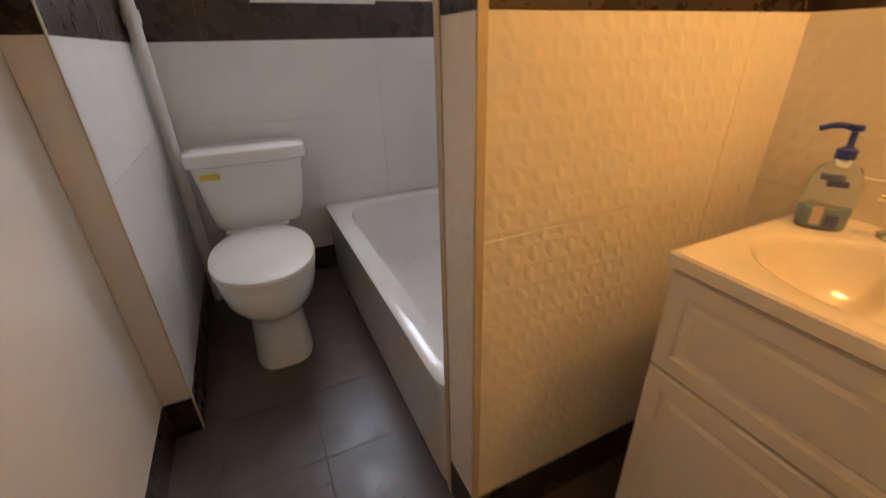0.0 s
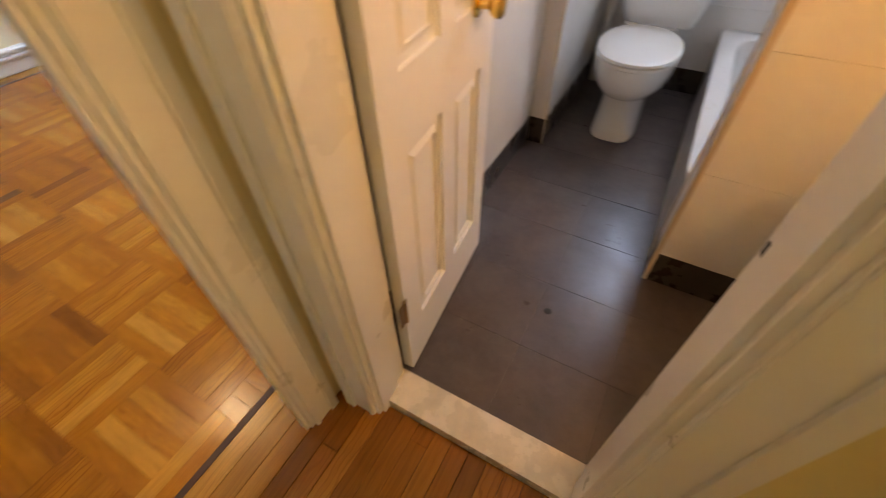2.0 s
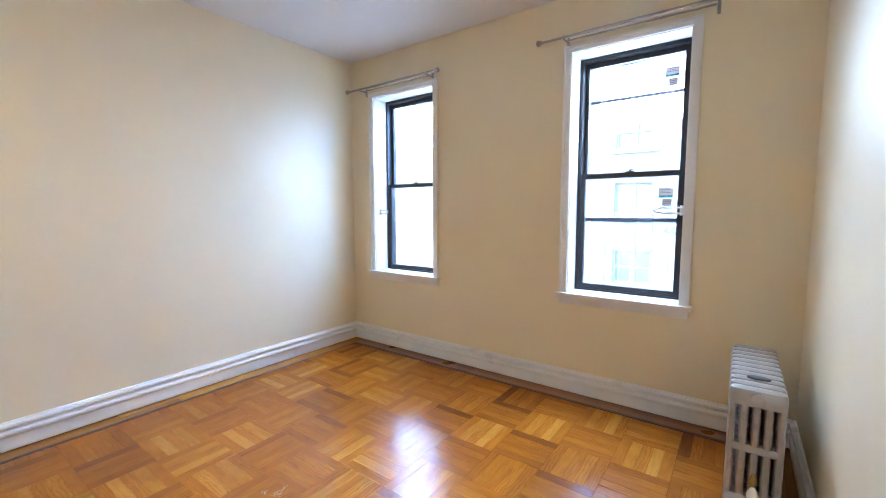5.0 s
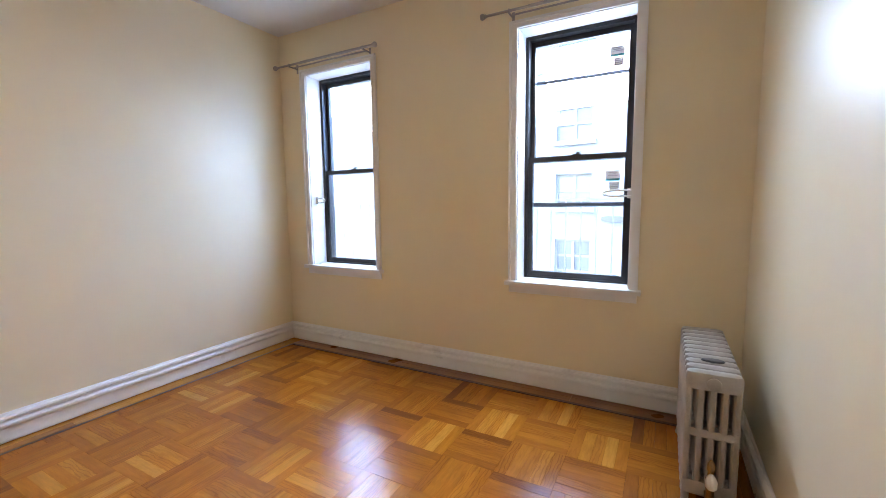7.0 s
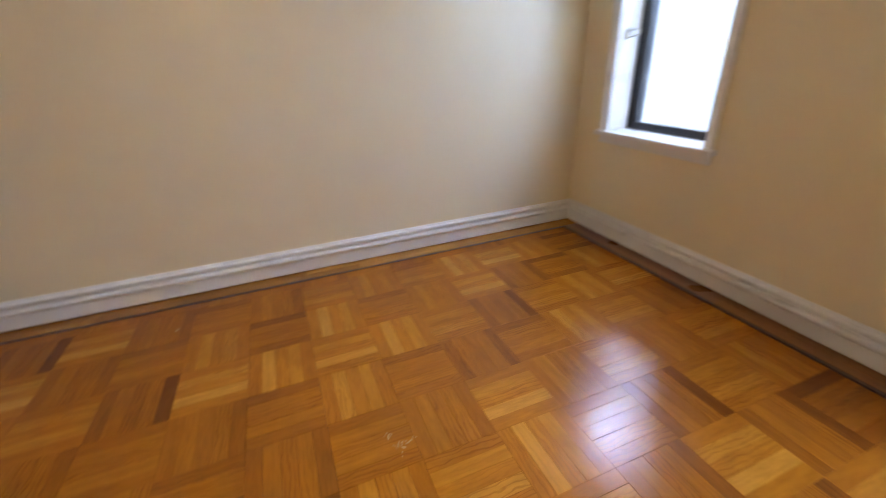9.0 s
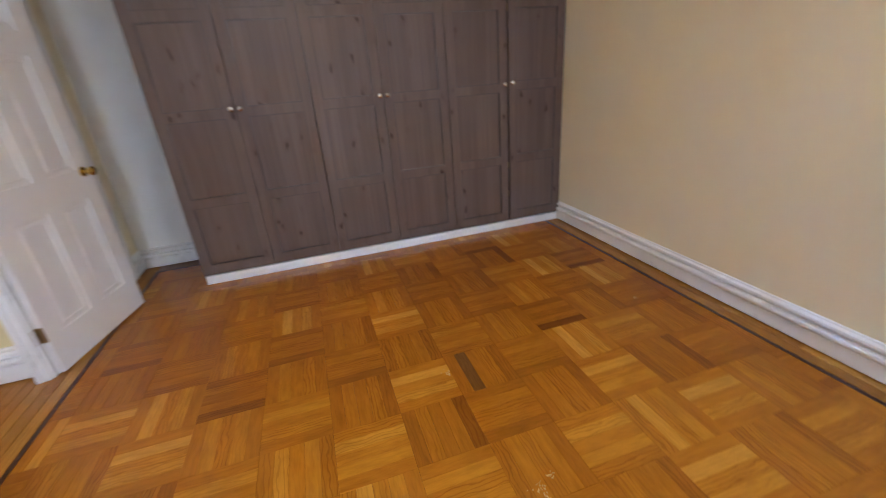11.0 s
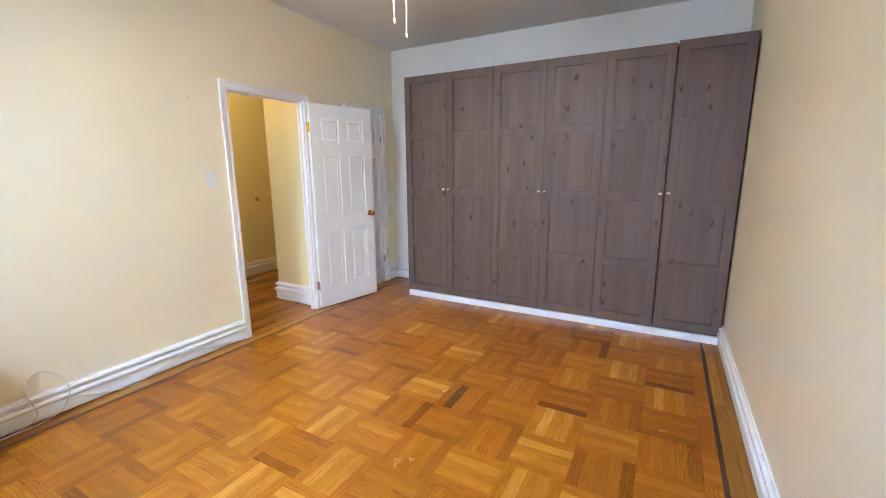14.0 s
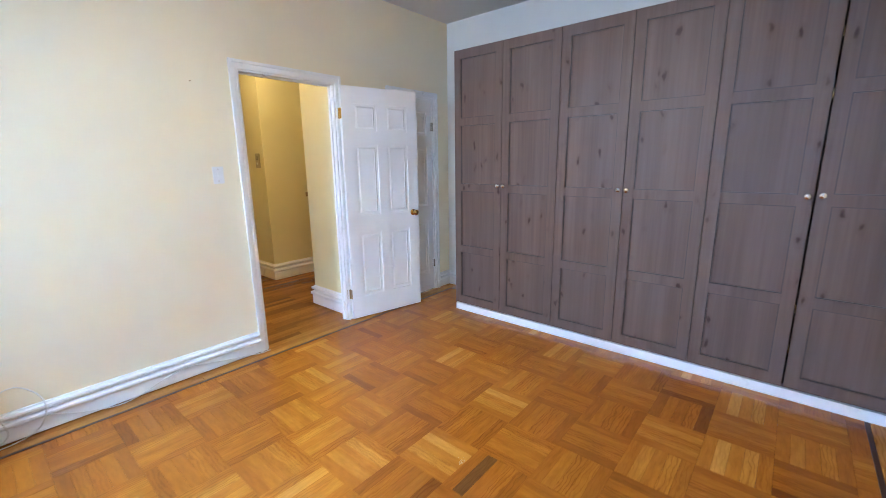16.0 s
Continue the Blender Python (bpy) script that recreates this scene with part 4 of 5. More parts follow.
made = loft(bm, [oval(0, 0, -0.37 - h, r, r, 28) for h, r in prof], cap=False)
part("shade", bm, SHADEGLASS, cl, "lit opal glass shade", True)
for dx, dy, ln in ((0.012, 0.012, 0.165), (-0.008, -0.012, 0.232)):
    bm = BM()
    top = -0.355
    rod(bm, (dx * 2.2, dy * 2.2, top), (dx * 2.2, dy * 2.2, top - ln - 0.10), 0.0016, 8)
    for k in range(24):
        z = top - (ln + 0.10) * (k + 0.5) / 24
        lathe(bm, (dx * 2.2, dy * 2.2, z + 0.003), (0, 0, -1), ((0, 0.0), (0.003, 0.0026), (0.006, 0.0)), 6)
    chain = part("pull_chain", bm, NICKEL, cl, "thin pull chain", True)
    bm = BM()
    lathe(bm, (dx * 2.2, dy * 2.2, top - ln - 0.10), (0, 0, -1), ((0, 0.001), (0.006, 0.004), (0.02, 0.005), (0.026, 0.0)), 10)
    part("bob", bm, PLASTICWHITE, chain, "", True)

# ---------------------------------------------------------------- hall things
ip = thing("intercom", pose(0.80, -1.15, 1.485), "old ivory wall intercom plate on the hall wall", "intercom")
bm = BM()
box(bm, -0.045, 0.045, 0.0002, 0.014, -0.085, 0.085)
bevelled(bm, 0.004, 2)
part("plate", bm, IVORY, ip)
bm = BM()
for k in range(5):
    box(bm, -0.022, 0.022, 0.0142, 0.016, 0.012 + 0.010 * k, 0.017 + 0.010 * k)
part("grille", bm, BLACK, ip)
bm = BM()
lathe(bm, (0, 0.014, -0.035), (0, 1, 0), ((0, 0.012), (0.006, 0.011), (0.008, 0.0)), 14)
part("button", bm, PLASTICWHITE, ip, "", True)
bm = BM()
box(bm, 0.6585, 0.6598, -1.72, -1.665, 1.02, 1.075)
tagged(part("blank_cover", bm, OLDBRASS), "small dark square cover on the hall wall", "cover plate")
hl = thing("ceiling_light", pose(0.05, -0.62, H), "round flush ceiling light glowing in the hall", "ceiling light")
bm = BM()
lathe(bm, (0, 0, 0), (0, 0, -1), ((0, 0.13), (0.02, 0.13), (0.03, 0.12)), 28)
part("base", bm, NICKEL, hl, "", True)
bm = BM()
loft(bm, [oval(0, 0, -0.031 - h, r, r, 28) for h, r in ((0.0, 0.118), (0.03, 0.11), (0.06, 0.08), (0.075, 0.03))], cap=False)
part("shade", bm, SHADEGLASS, hl, "lit opal glass bowl", True)

# ---------------------------------------------------------------- bathroom things
toilet = thing("toilet", pose(-0.702, 2.585, BZ) @ Matrix.Diagonal((1.06, 1.02, 1.03, 1)), "white porcelain two-piece toilet with closed lid", "toilet")
bm = BM()
loft(bm, [oval(0, cy, z, rx, ry, 32, p) for z, cy, rx, ry, p in
          ((0.0, -0.44, 0.116, 0.270, 3.4), (0.015, -0.44, 0.115, 0.268, 3.4), (0.10, -0.44, 0.108, 0.258, 3.0), (0.19, -0.435, 0.106, 0.252, 2.8), (0.225, -0.44, 0.114, 0.258, 2.5),
           (0.245, -0.455, 0.146, 0.285, 2.2), (0.285, -0.465, 0.176, 0.302, 2.1), (0.335, -0.468, 0.186, 0.308, 2.05), (0.375, -0.47, 0.188, 0.308, 2.0), (0.392, -0.47, 0.182, 0.302, 2.0))])
part("bowl", bm, PORCELAIN, toilet, "", True)
bm = BM()
loft(bm, [oval(0, -0.505, z, rx, ry, 32, 2.15) for z, rx, ry in ((0.394, 0.182, 0.268), (0.398, 0.190, 0.276), (0.410, 0.190, 0.276), (0.414, 0.185, 0.271))])
part("seat", bm, PLASTICWHITE, toilet, "white seat", True)
bm = BM()
loft(bm, [oval(0, -0.502, z, rx, ry, 32, 2.2) for z, rx, ry in ((0.416, 0.184, 0.270), (0.420, 0.192, 0.278), (0.432, 0.190, 0.276), (0.439, 0.176, 0.260), (0.443, 0.12, 0.19))])
part("lid", bm, PLASTICWHITE, toilet, "closed white lid", True)
bm = BM()
box(bm, -0.13, 0.13, -0.225, -0.02, 0.33, 0.425)
bevelled(bm, 0.02, 3)
part("shelf", bm, PORCELAIN, toilet, "", True)
bm = BM()
loft(bm, [oval(0.02, -0.115, z, rx, ry, 36, 5.0) for z, rx, ry in ((0.425, 0.165, 0.075), (0.44, 0.180, 0.084), (0.50, 0.195, 0.090), (0.62, 0.212, 0.094), (0.715, 0.222, 0.096))])
tank = part("tank", bm, PORCELAIN, toilet, "", True)
bm = BM()
loft(bm, [oval(0.02, -0.118, z, rx, ry, 36, 5.5) for z, rx, ry in ((0.716, 0.228, 0.100), (0.722, 0.240, 0.108), (0.755, 0.243, 0.110), (0.772, 0.238, 0.106), (0.780, 0.220, 0.092))])
part("tank_lid", bm, PORCELAIN, toilet, "", True)
bm = BM()
box(bm, -0.170, -0.095, -0.215, -0.2115, 0.665, 0.692)
part("tag", bm, YELLOWTAG, toilet, "yellow paper tag on the tank")

# bathtub
TX0, TY0, TY1, TZ = -0.347, WGY1 + 0.012, BY1 - 0.012, 0.430
tub = thing("bathtub", pose(0, 0, 0), "white enamelled alcove bathtub with a straight apron", "bathtub")
bm = BM()
cx, cy = (TX0 + BX1 - 0.012) / 2, (TY0 + TY1) / 2
ax, ay = (BX1 - 0.012 - TX0) / 2, (TY1 - TY0) / 2
loft(bm, [oval(cx, cy, z, ax - ix, ay - iy, 48, p) for z, ix, iy, p in
          ((BZ, 0.012, 0.0, 40), (BZ + 0.02, 0.012, 0.0, 40), (TZ - 0.045, 0.010, 0.0, 40), (TZ - 0.020, 0.001, 0.0, 40), (TZ - 0.006, 0.0, 0.0, 30), (TZ, 0.008, 0.008, 24),
           (TZ, 0.075, 0.080, 9), (TZ - 0.008, 0.088, 0.095, 7), (TZ - 0.12, 0.105, 0.13, 6), (TZ - 0.28, 0.135, 0.20, 5), (TZ - 0.33, 0.17, 0.26, 4), (TZ - 0.34, 0.25, 0.4, 3))])
part("tub_shell", bm, ENAMEL, tub, "", True)
bm = BM()
lathe(bm, (cx, TY0 + 0.34, TZ - 0.339), (0, 0, 1), ((0, 0.03), (0.003, 0.028), (0.004, 0.0)), 18)
part("drain", bm, CHROME, tub, "chrome drain", True)

# riser pipe in the corner by the toilet
bm = BM()
rod(bm, (-0.975, 2.585, BZ), (-0.975, 2.585, BH), 0.026, 18)
rod(bm, (-0.975, 2.585, 1.32), (-0.975, 2.585, 1.37), 0.032, 18)
tagged(part("riser_pipe", bm, PLASTICWHITE, None, "", True), "white painted steam riser pipe in the corner", "pipe")

# vanity
VX0, VX1, VY0, VY1, VT = -0.003, 0.462, 0.362, 0.815, 0.868
vanity = thing("vanity", pose(0, 0, 0), "white bathroom vanity cabinet with drawer front and door", "vanity")
bm = BM()
fx = VX0 + 0.030
box(bm, fx, VX1, VY0 + 0.012, VY1 - 0.003, 0.135, VT - 0.125)
part("body", bm, LAMINATE, vanity)
for q in ((fx, fx + 0.015, VY0 + 0.012, VY1 - 0.003), (VX1 - 0.015, VX1, VY0 + 0.012, VY1 - 0.003), (fx + 0.015, VX1 - 0.015, VY0 + 0.012, VY0 + 0.027), (fx + 0.015, VX1 - 0.015, VY1 - 0.018, VY1 - 0.003)):
    bm = BM()
    box(bm, *q, VT - 0.125, VT - 0.0305)
    part("top_rail", bm, LAMINATE, vanity)
bm = BM()
box(bm, fx + 0.07, VX1, VY0 + 0.015, VY1 - 0.015, BZ, 0.134)
part("toe_kick", bm, LAMINATE, vanity)


def pressed_front(name, y0, y1, z0, z1, field, parent):
    """A foil front with a raised rim round a field that is pressed in, rounded all over."""
    bm = BM()
    a, b = y0, y1
    rings = []
    for inset, x in ((0.0, fx - 0.001), (0.0, fx - 0.012), (0.004, fx - 0.017), (0.040, fx - 0.018), (0.046, fx - 0.012), (0.056, fx - 0.011), (0.066, fx - 0.017), (0.085, fx - 0.018)):
        i = inset * field
        rings.append([(x, a + i, z0 + i), (x, b - i, z0 + i), (x, b - i, z1 - i), (x, a + i, z1 - i)])
    loft(bm, rings)
    return part(name, bm, LAMINATE, parent)


pressed_front("drawer_front", VY0 + 0.014, VY1 - 0.005, 0.606, 0.826, 0.95, vanity)
pressed_front("door", VY0 + 0.014, VY1 - 0.005, 0.142, 0.598, 1.0, vanity)
bm = BM()
bx, by, ra, rb = 0.195, 0.585, 0.145, 0.185
corners = [math.atan2(y - by, x - bx) % (2 * math.pi) for x in (VX0, VX1) for y in (VY0, VY1)]
turns = sorted([2 * math.pi * k / 72 for k in range(72)] + corners)


def rim(a, inset, z):
    """Where the way a from the basin's middle meets the slab's edge."""
    c, d = math.cos(a), math.sin(a)
    kx = ((VX1 - inset if c > 0 else VX0 + inset) - bx) / c if abs(c) > 1e-6 else 9.0
    ky = ((VY1 - inset if d > 0 else VY0 + inset) - by) / d if abs(d) > 1e-6 else 9.0
    k = min(kx, ky)
    return (bx + c * k, by + d * k, z)


rings = [[rim(a, 0.0, VT - 0.030) for a in turns], [rim(a, 0.0, VT - 0.005) for a in turns], [rim(a, 0.005, VT) for a in turns]]
for f, dz in ((1.04, 0.0), (1.0, -0.003), (0.96, -0.014), (0.88, -0.042), (0.74, -0.074), (0.52, -0.096), (0.25, -0.106), (0.06, -0.1085)):
    rings.append([(bx + ra * f * math.cos(a), by + rb * f * math.sin(a), VT + dz) for a in turns])
made = loft(bm, rings, cap=False)
bm.faces.new(made[-1])
part("basin_top", bm, MARBLE, vanity, "glossy cream cultured marble top with oval basin", True)
bm = BM()
box(bm, VX1 - 0.022, VX1, VY0, VY1, VT + 0.0005, VT + 0.085)
bevelled(bm, 0.006, 2)
part("backsplash", bm, MARBLE, vanity)
bm = BM()
lathe(bm, (bx, by, VT - 0.1085), (0, 0, 1), ((0, 0.022), (0.003, 0.021), (0.004, 0.0)), 18)
part("drain", bm, CHROME, vanity, "chrome drain", True)

faucet = thing("faucet", pose(0.385, 0.592, VT) @ Matrix.Scale(1.05, 4), "chrome two-handle bathroom faucet on the basin top", "faucet")
bm = BM()
loft(bm, [oval(0, 0, z, rx, ry, 28, 2.6) for z, rx, ry in ((0.0, 0.028, 0.082), (0.008, 0.028, 0.082), (0.016, 0.022, 0.074))])
part("base", bm, CHROME, faucet, "", True)
bm = BM()
tube(bm, curve_points([(0.0, 0, 0.012), (-0.006, 0, 0.05), (-0.04, 0, 0.075), (-0.085, 0, 0.070), (-0.105, 0, 0.052)], 6), 0.012, 14)
part("spout", bm, CHROME, faucet, "", True)
for s in (-1, 1):
    bm = BM()
    lathe(bm, (0, s * 0.055, 0.014), (0, 0, 1), ((0, 0.018), (0.012, 0.013), (0.026, 0.011), (0.036, 0.018), (0.052, 0.019), (0.060, 0.013), (0.062, 0.0)), 18)
    rod(bm, (0, s * 0.055, 0.060), (-0.012, s * 0.095, 0.072), 0.005, 10, 0.008)
    part("handle", bm, CHROME, faucet, "", True)
bm = BM()
rod(bm, (0.014, 0, 0.014), (0.014, 0, 0.085), 0.003, 8)
lathe(bm, (0.014, 0, 0.085), (0, 0, 1), ((0, 0.004), (0.006, 0.008), (0.012, 0.006), (0.013, 0.0)), 12)
part("lift_rod", bm, CHROME, faucet, "", True)

soap = thing("soap_bottle", pose(0.342, 0.752, VT, 0, 0, -58) @ Matrix.Scale(0.94, 4), "clear soap bottle with a dark blue pump, part full", "soap bottle")
bm = BM()
loft(bm, [oval(0, 0, z, rx, ry, 28, 2.3) for z, rx, ry in ((0.0, 0.038, 0.024), (0.006, 0.042, 0.027), (0.06, 0.045, 0.028), (0.10, 0.043, 0.027), (0.128, 0.034, 0.022), (0.140, 0.018, 0.016), (0.148, 0.014, 0.014))])
part("bottle", bm, SOAP, soap, "", True)
bm = BM()
loft(bm, [oval(0, 0, z, rx, ry, 28, 2.3) for z, rx, ry in ((0.0035, 0.035, 0.021), (0.008, 0.0385, 0.0235), (0.045, 0.0405, 0.0248), (0.046, 0.0400, 0.0243))])
part("liquid", bm, SOAPLIQUID, soap, "teal liquid soap", True)
bm = BM()
lathe(bm, (0, 0, 0.146), (0, 0, 1), ((0, 0.017), (0.018, 0.017), (0.021, 0.010), (0.026, 0.006), (0.052, 0.006), (0.054, 0.012), (0.064, 0.012), (0.066, 0.0)), 18)
tube(bm, curve_points([(0, 0, 0.206), (-0.03, 0.0, 0.208), (-0.055, 0, 0.200)], 5), 0.006, 10)
part("pump", bm, SOAPBLUE, soap, "dark blue pump head", True)
for s in (-1, 1):
    bm = BM()
    box(bm, -0.017, 0.017, s * 0.0272 - 0.001, s * 0.0272 + 0.001, 0.094, 0.106)
    part("label_band", bm, LABELBLUE, soap, "dark lettering band")
    bm = BM()
    box(bm, -0.022, -0.004, s * 0.0275 - 0.001, s * 0.0275 + 0.001, 0.012, 0.052)
    part("label_patch", bm, LABELPINK, soap, "pale printed patch")
    bm = BM()
    box(bm, 0.002, 0.022, s * 0.0275 - 0.001, s * 0.0275 + 0.001, 0.010, 0.034)
    part("label_foot", bm, LABELBLUE, soap, "dark printed patch")

# vanity light on the east wall
vl = thing("wall_lamp", pose(BX1, 0.46, 1.84), "small warm wall lamp above the vanity", "wall lamp")
bm = BM()
lathe(bm, (-0.012, 0, 0), (-1, 0, 0), ((-0.0, 0.05), (0.012, 0.05), (0.016, 0.03), (0.05, 0.02)), 20)
part("base", bm, CHROME, vl, "", True)
bm = BM()
loft(bm, [oval(-0.11, 0, z, r, r, 20) for z, r in ((0.09, 0.030), (0.06, 0.048), (0.02, 0.058))], cap=False)
part("shade", bm, SHADEGLASS, vl, "lit opal shade", True)

# ---------------------------------------------------------------- outside
ground = BM()
box(ground, -400, 400, 2.85, 800, -9.3, -9.0)
structure("ground", ground, CONCRETE, "grey concrete courtyard far below the windows", "ground")
FY = 14.0
fac = thing("apartment_building", pose(0, FY, 0), "grey brick apartment building across the courtyard", "building")
bm = BM()
cols = [-4.92 + 2.35 * k for k in range(-1, 9)]
rows = [1.15 + 2.2 * k for k in range(-4, 3)]
WW, WH = 1.18, 1.12
xs = [-20.0] + [x for c in cols for x in (c, c + WW)] + [17.0]
for i in range(0, len(xs), 2):
    box(bm, xs[i], xs[i + 1], 0, 0.4, -9.0, 7.0)
for c in cols:
    zs = [-9.0] + [z for r in rows for z in (r, r + WH)] + [7.0]
    for i in range(0, len(zs), 2):
        box(bm, c, c + WW, 0, 0.4, zs[i], zs[i + 1])
part("wall", bm, BRICK, fac)
bm = BM()
box(bm, -20.2, 17.2, -0.35, 0.6, 7.0, 7.5)
box(bm, -20.1, 17.1, -0.2, 0.5, 6.7, 7.0)
part("cornice", bm, STONE, fac)
bm = BM()
loft(bm, [[(q[0], y, 0.78 + q[1]) for q in oval(-3.01, 0.0, 0.0, r, r * 0.24, 24, 2.6)] for y, r in ((0.0, 0.40), (-0.16, 0.42), (-0.22, 0.38))])
part("ledge", bm, DARKSTONE, fac, "dark grey stone ledge on the facade")


def far_window_mesh():
    bm = BM()
    e = 0.07
    for q in ((0, e, 0, WH), (WW - e, WW, 0, WH), (e, WW - e, 0, e), (e, WW - e, WH - e, WH), (e, WW - e, WH / 2 - 0.04, WH / 2 + 0.04), (WW / 2 - 0.05, WW / 2 + 0.05, e, WH - e)):
        box(bm, q[0], q[1], 0.10, 0.18, q[2], q[3])
    return mesh_of("window", bm, STONE)


def far_pane_mesh():
    bm = BM()
    box(bm, 0.05, WW - 0.05, 0.16, 0.17, 0.05, WH - 0.05)
    return mesh_of("pane", bm, FARGLASS)


def far_sill_mesh():
    bm = BM()
    box(bm, -0.1, WW + 0.1, -0.12, 0.1, -0.14, -0.002)
    return mesh_of("sill", bm, STONE)


fw, fp, fs = far_window_mesh(), far_pane_mesh(), far_sill_mesh()
for c in cols:
    for r in rows:
        w = new("window", fw)
        w.parent, w.location = fac, (c, 0, r)
        for nm, me in (("pane", fp), ("sill", fs)):
            o = new(nm, me)
            o.parent = w
# bars across the outer opening of the second window
guard = thing("window_guard", pose(0, 0, 0), "two grey iron bars across the outside of the window", "window bars")
for z, h in ((1.285, 0.030), (2.175, 0.020)):
    bm = BM()
    box(bm, WINS[1][0] + 0.0005, WINS[1][1] - 0.0005, YN + 0.278, YN + 0.292, z, z + h)
    part("bar", bm, IRON, guard)

# iron fire escape outside the bedroom windows
fe = thing("fire_escape", pose(0, 0, 0), "dark iron fire escape balcony outside the windows", "fire escape")
fx0, fx1, fy = -6.6, -1.2, 4.05
for z in (0.28, 1.345):
    bm = BM()
    box(bm, fx0, fx1, fy, fy + 0.03, z - 0.012, z + 0.012)
    part("rail", bm, FEPAINT, fe)
bm = BM()
box(bm, -0.007, 0.007, 0.008, 0.022, 0.29, 1.335)
bal = mesh_of("baluster", bm, FEPAINT)
for k in range(36):
    o = new("baluster", bal)
    o.parent, o.location = fe, (fx0 + 0.06 + k * 0.15, fy, 0)
bm = BM()
for k in range(14):
    box(bm, fx0, fx1, YN + 0.32 + k * 0.085, YN + 0.32 + k * 0.085 + 0.03, 0.18, 0.215)
part("deck", bm, FEPAINT, fe, "slatted iron deck")
bm = BM()
box(bm, fx0, fx1, fy + 0.0, fy + 0.03, 2.62, 2.66)
rod(bm, (-3.9, fy, 1.35), (-3.3, fy, 3.6), 0.03, 8)
part("upper_rail", bm, FEPAINT, fe)
bm = BM()
for x in (fx0, fx1 - 0.03):
    box(bm, x, x + 0.03, fy - 0.002, fy + 0.032, -9.0, 3.8)
part("post", bm, FEPAINT, fe)

# ---------------------------------------------------------------- floors and tiles, piece by piece
BL, STRIPS = 0.290, 5
GX, GY = -2.863, 0.645
bm = BM()
box(bm, XW - 0.05, XH, YS - 0.05, YN + 0.05, -0.12, -0.0125)
floor = structure("floor", bm, SUBFLOOR, "golden oak block parquet with a dark inlay border", "floor")
IN = 0.150
LX0, LX1, LY0, LY1 = XW + IN, XE - IN, YS + IN, YN - IN


def strip_mesh(w, h, n, kinds=(), gap=0.0005):
    """n strips side by side over w (along) by h (across), each with a small chamfer."""
    bm = BM()
    for k in range(n):
        a, b = h * k / n + gap / 2, h * (k + 1) / n - gap / 2
        lift = random.uniform(-0.0014, -0.0009)
        c = 0.0003
        tip, tilt = random.uniform(-0.0005, 0.0005), random.uniform(-0.00035, 0.00035)
        rings = [[(gap / 2, a, -0.012), (w - gap / 2, a, -0.012), (w - gap / 2, b, -0.012), (gap / 2, b, -0.012)],
                 [(gap / 2, a, lift - c - 0.0006), (w - gap / 2, a, lift - c - 0.0006), (w - gap / 2, b, lift - c - 0.0006), (gap / 2, b, lift - c - 0.0006)],
                 [(gap / 2 + c, a + c, lift - tip - tilt), (w - gap / 2 - c, a + c, lift + tip - tilt), (w - gap / 2 - c, b - c, lift + tip + tilt), (gap / 2 + c, b - c, lift - tip + tilt)]]
        f0 = len(bm.faces)
        loft(bm, rings)
        bm.faces.ensure_lookup_table()
        if k in kinds:
            for f in bm.faces[f0:]:
                f.material_index = 1
    return mesh_of("parquet_block", bm, [OAK, DARKOAKSTRIP])


DARKOAKSTRIP = parquet("dark_oak_strip", [(0.0, (0.15, 0.055, 0.014)), (1.0, (0.22, 0.085, 0.02))])
full = [strip_mesh(BL, BL, STRIPS) for _ in range(12)]
dark_block = strip_mesh(BL, BL, STRIPS, (1,))
i0, i1 = math.floor((LX0 - GX) / BL), math.ceil((LX1 - GX) / BL)
j0, j1 = math.floor((LY0 - GY) / BL), math.ceil((LY1 - GY) / BL)
for i in range(i0, i1):
    for j in range(j0, j1):
        x0, x1 = max(GX + i * BL, LX0), min(GX + (i + 1) * BL, LX1)
        y0, y1 = max(GY + j * BL, LY0), min(GY + (j + 1) * BL, LY1)
        if x1 - x0 < 0.012 or y1 - y0 < 0.012:
            continue
        along_x = (i + j) % 2 == 0
        whole = x1 - x0 > BL - 0.001 and y1 - y0 > BL - 0.001
        if whole:
            me = dark_block if (i, j) == (-2, -3) else random.choice(full)
        else:
            w, h = (x1 - x0, y1 - y0) if along_x else (y1 - y0, x1 - x0)
            me = strip_mesh(w, h, max(1, round(h / BL * STRIPS)))
        ob = new("parquet_block", me)
        ob.parent = floor
        ob.matrix_basis = pose(x0, y0, 0) if along_x else pose(x1, y0, 0, 0, 0, 90)

# border: dark inlay line and boards to the wall
def board(x0, x1, y0, y1, material, name, top=0.0):
    bm = BM()
    w, h = x1 - x0, y1 - y0
    along = w >= h
    if not along:
        w, h = h, w
    g = 0.0006
    c = 0.0008
    loft(bm, [[(g + q, g + q, z), (w - g - q, g + q, z), (w - g - q, h - g - q, z), (g + q, h - g - q, z)] for q, z in ((0, -0.012), (0, top - c), (c, top))])
    return part(name, bm, material, floor, m=pose(x0, y0, 0) if along else pose(x1, y0, 0, 0, 0, 90))


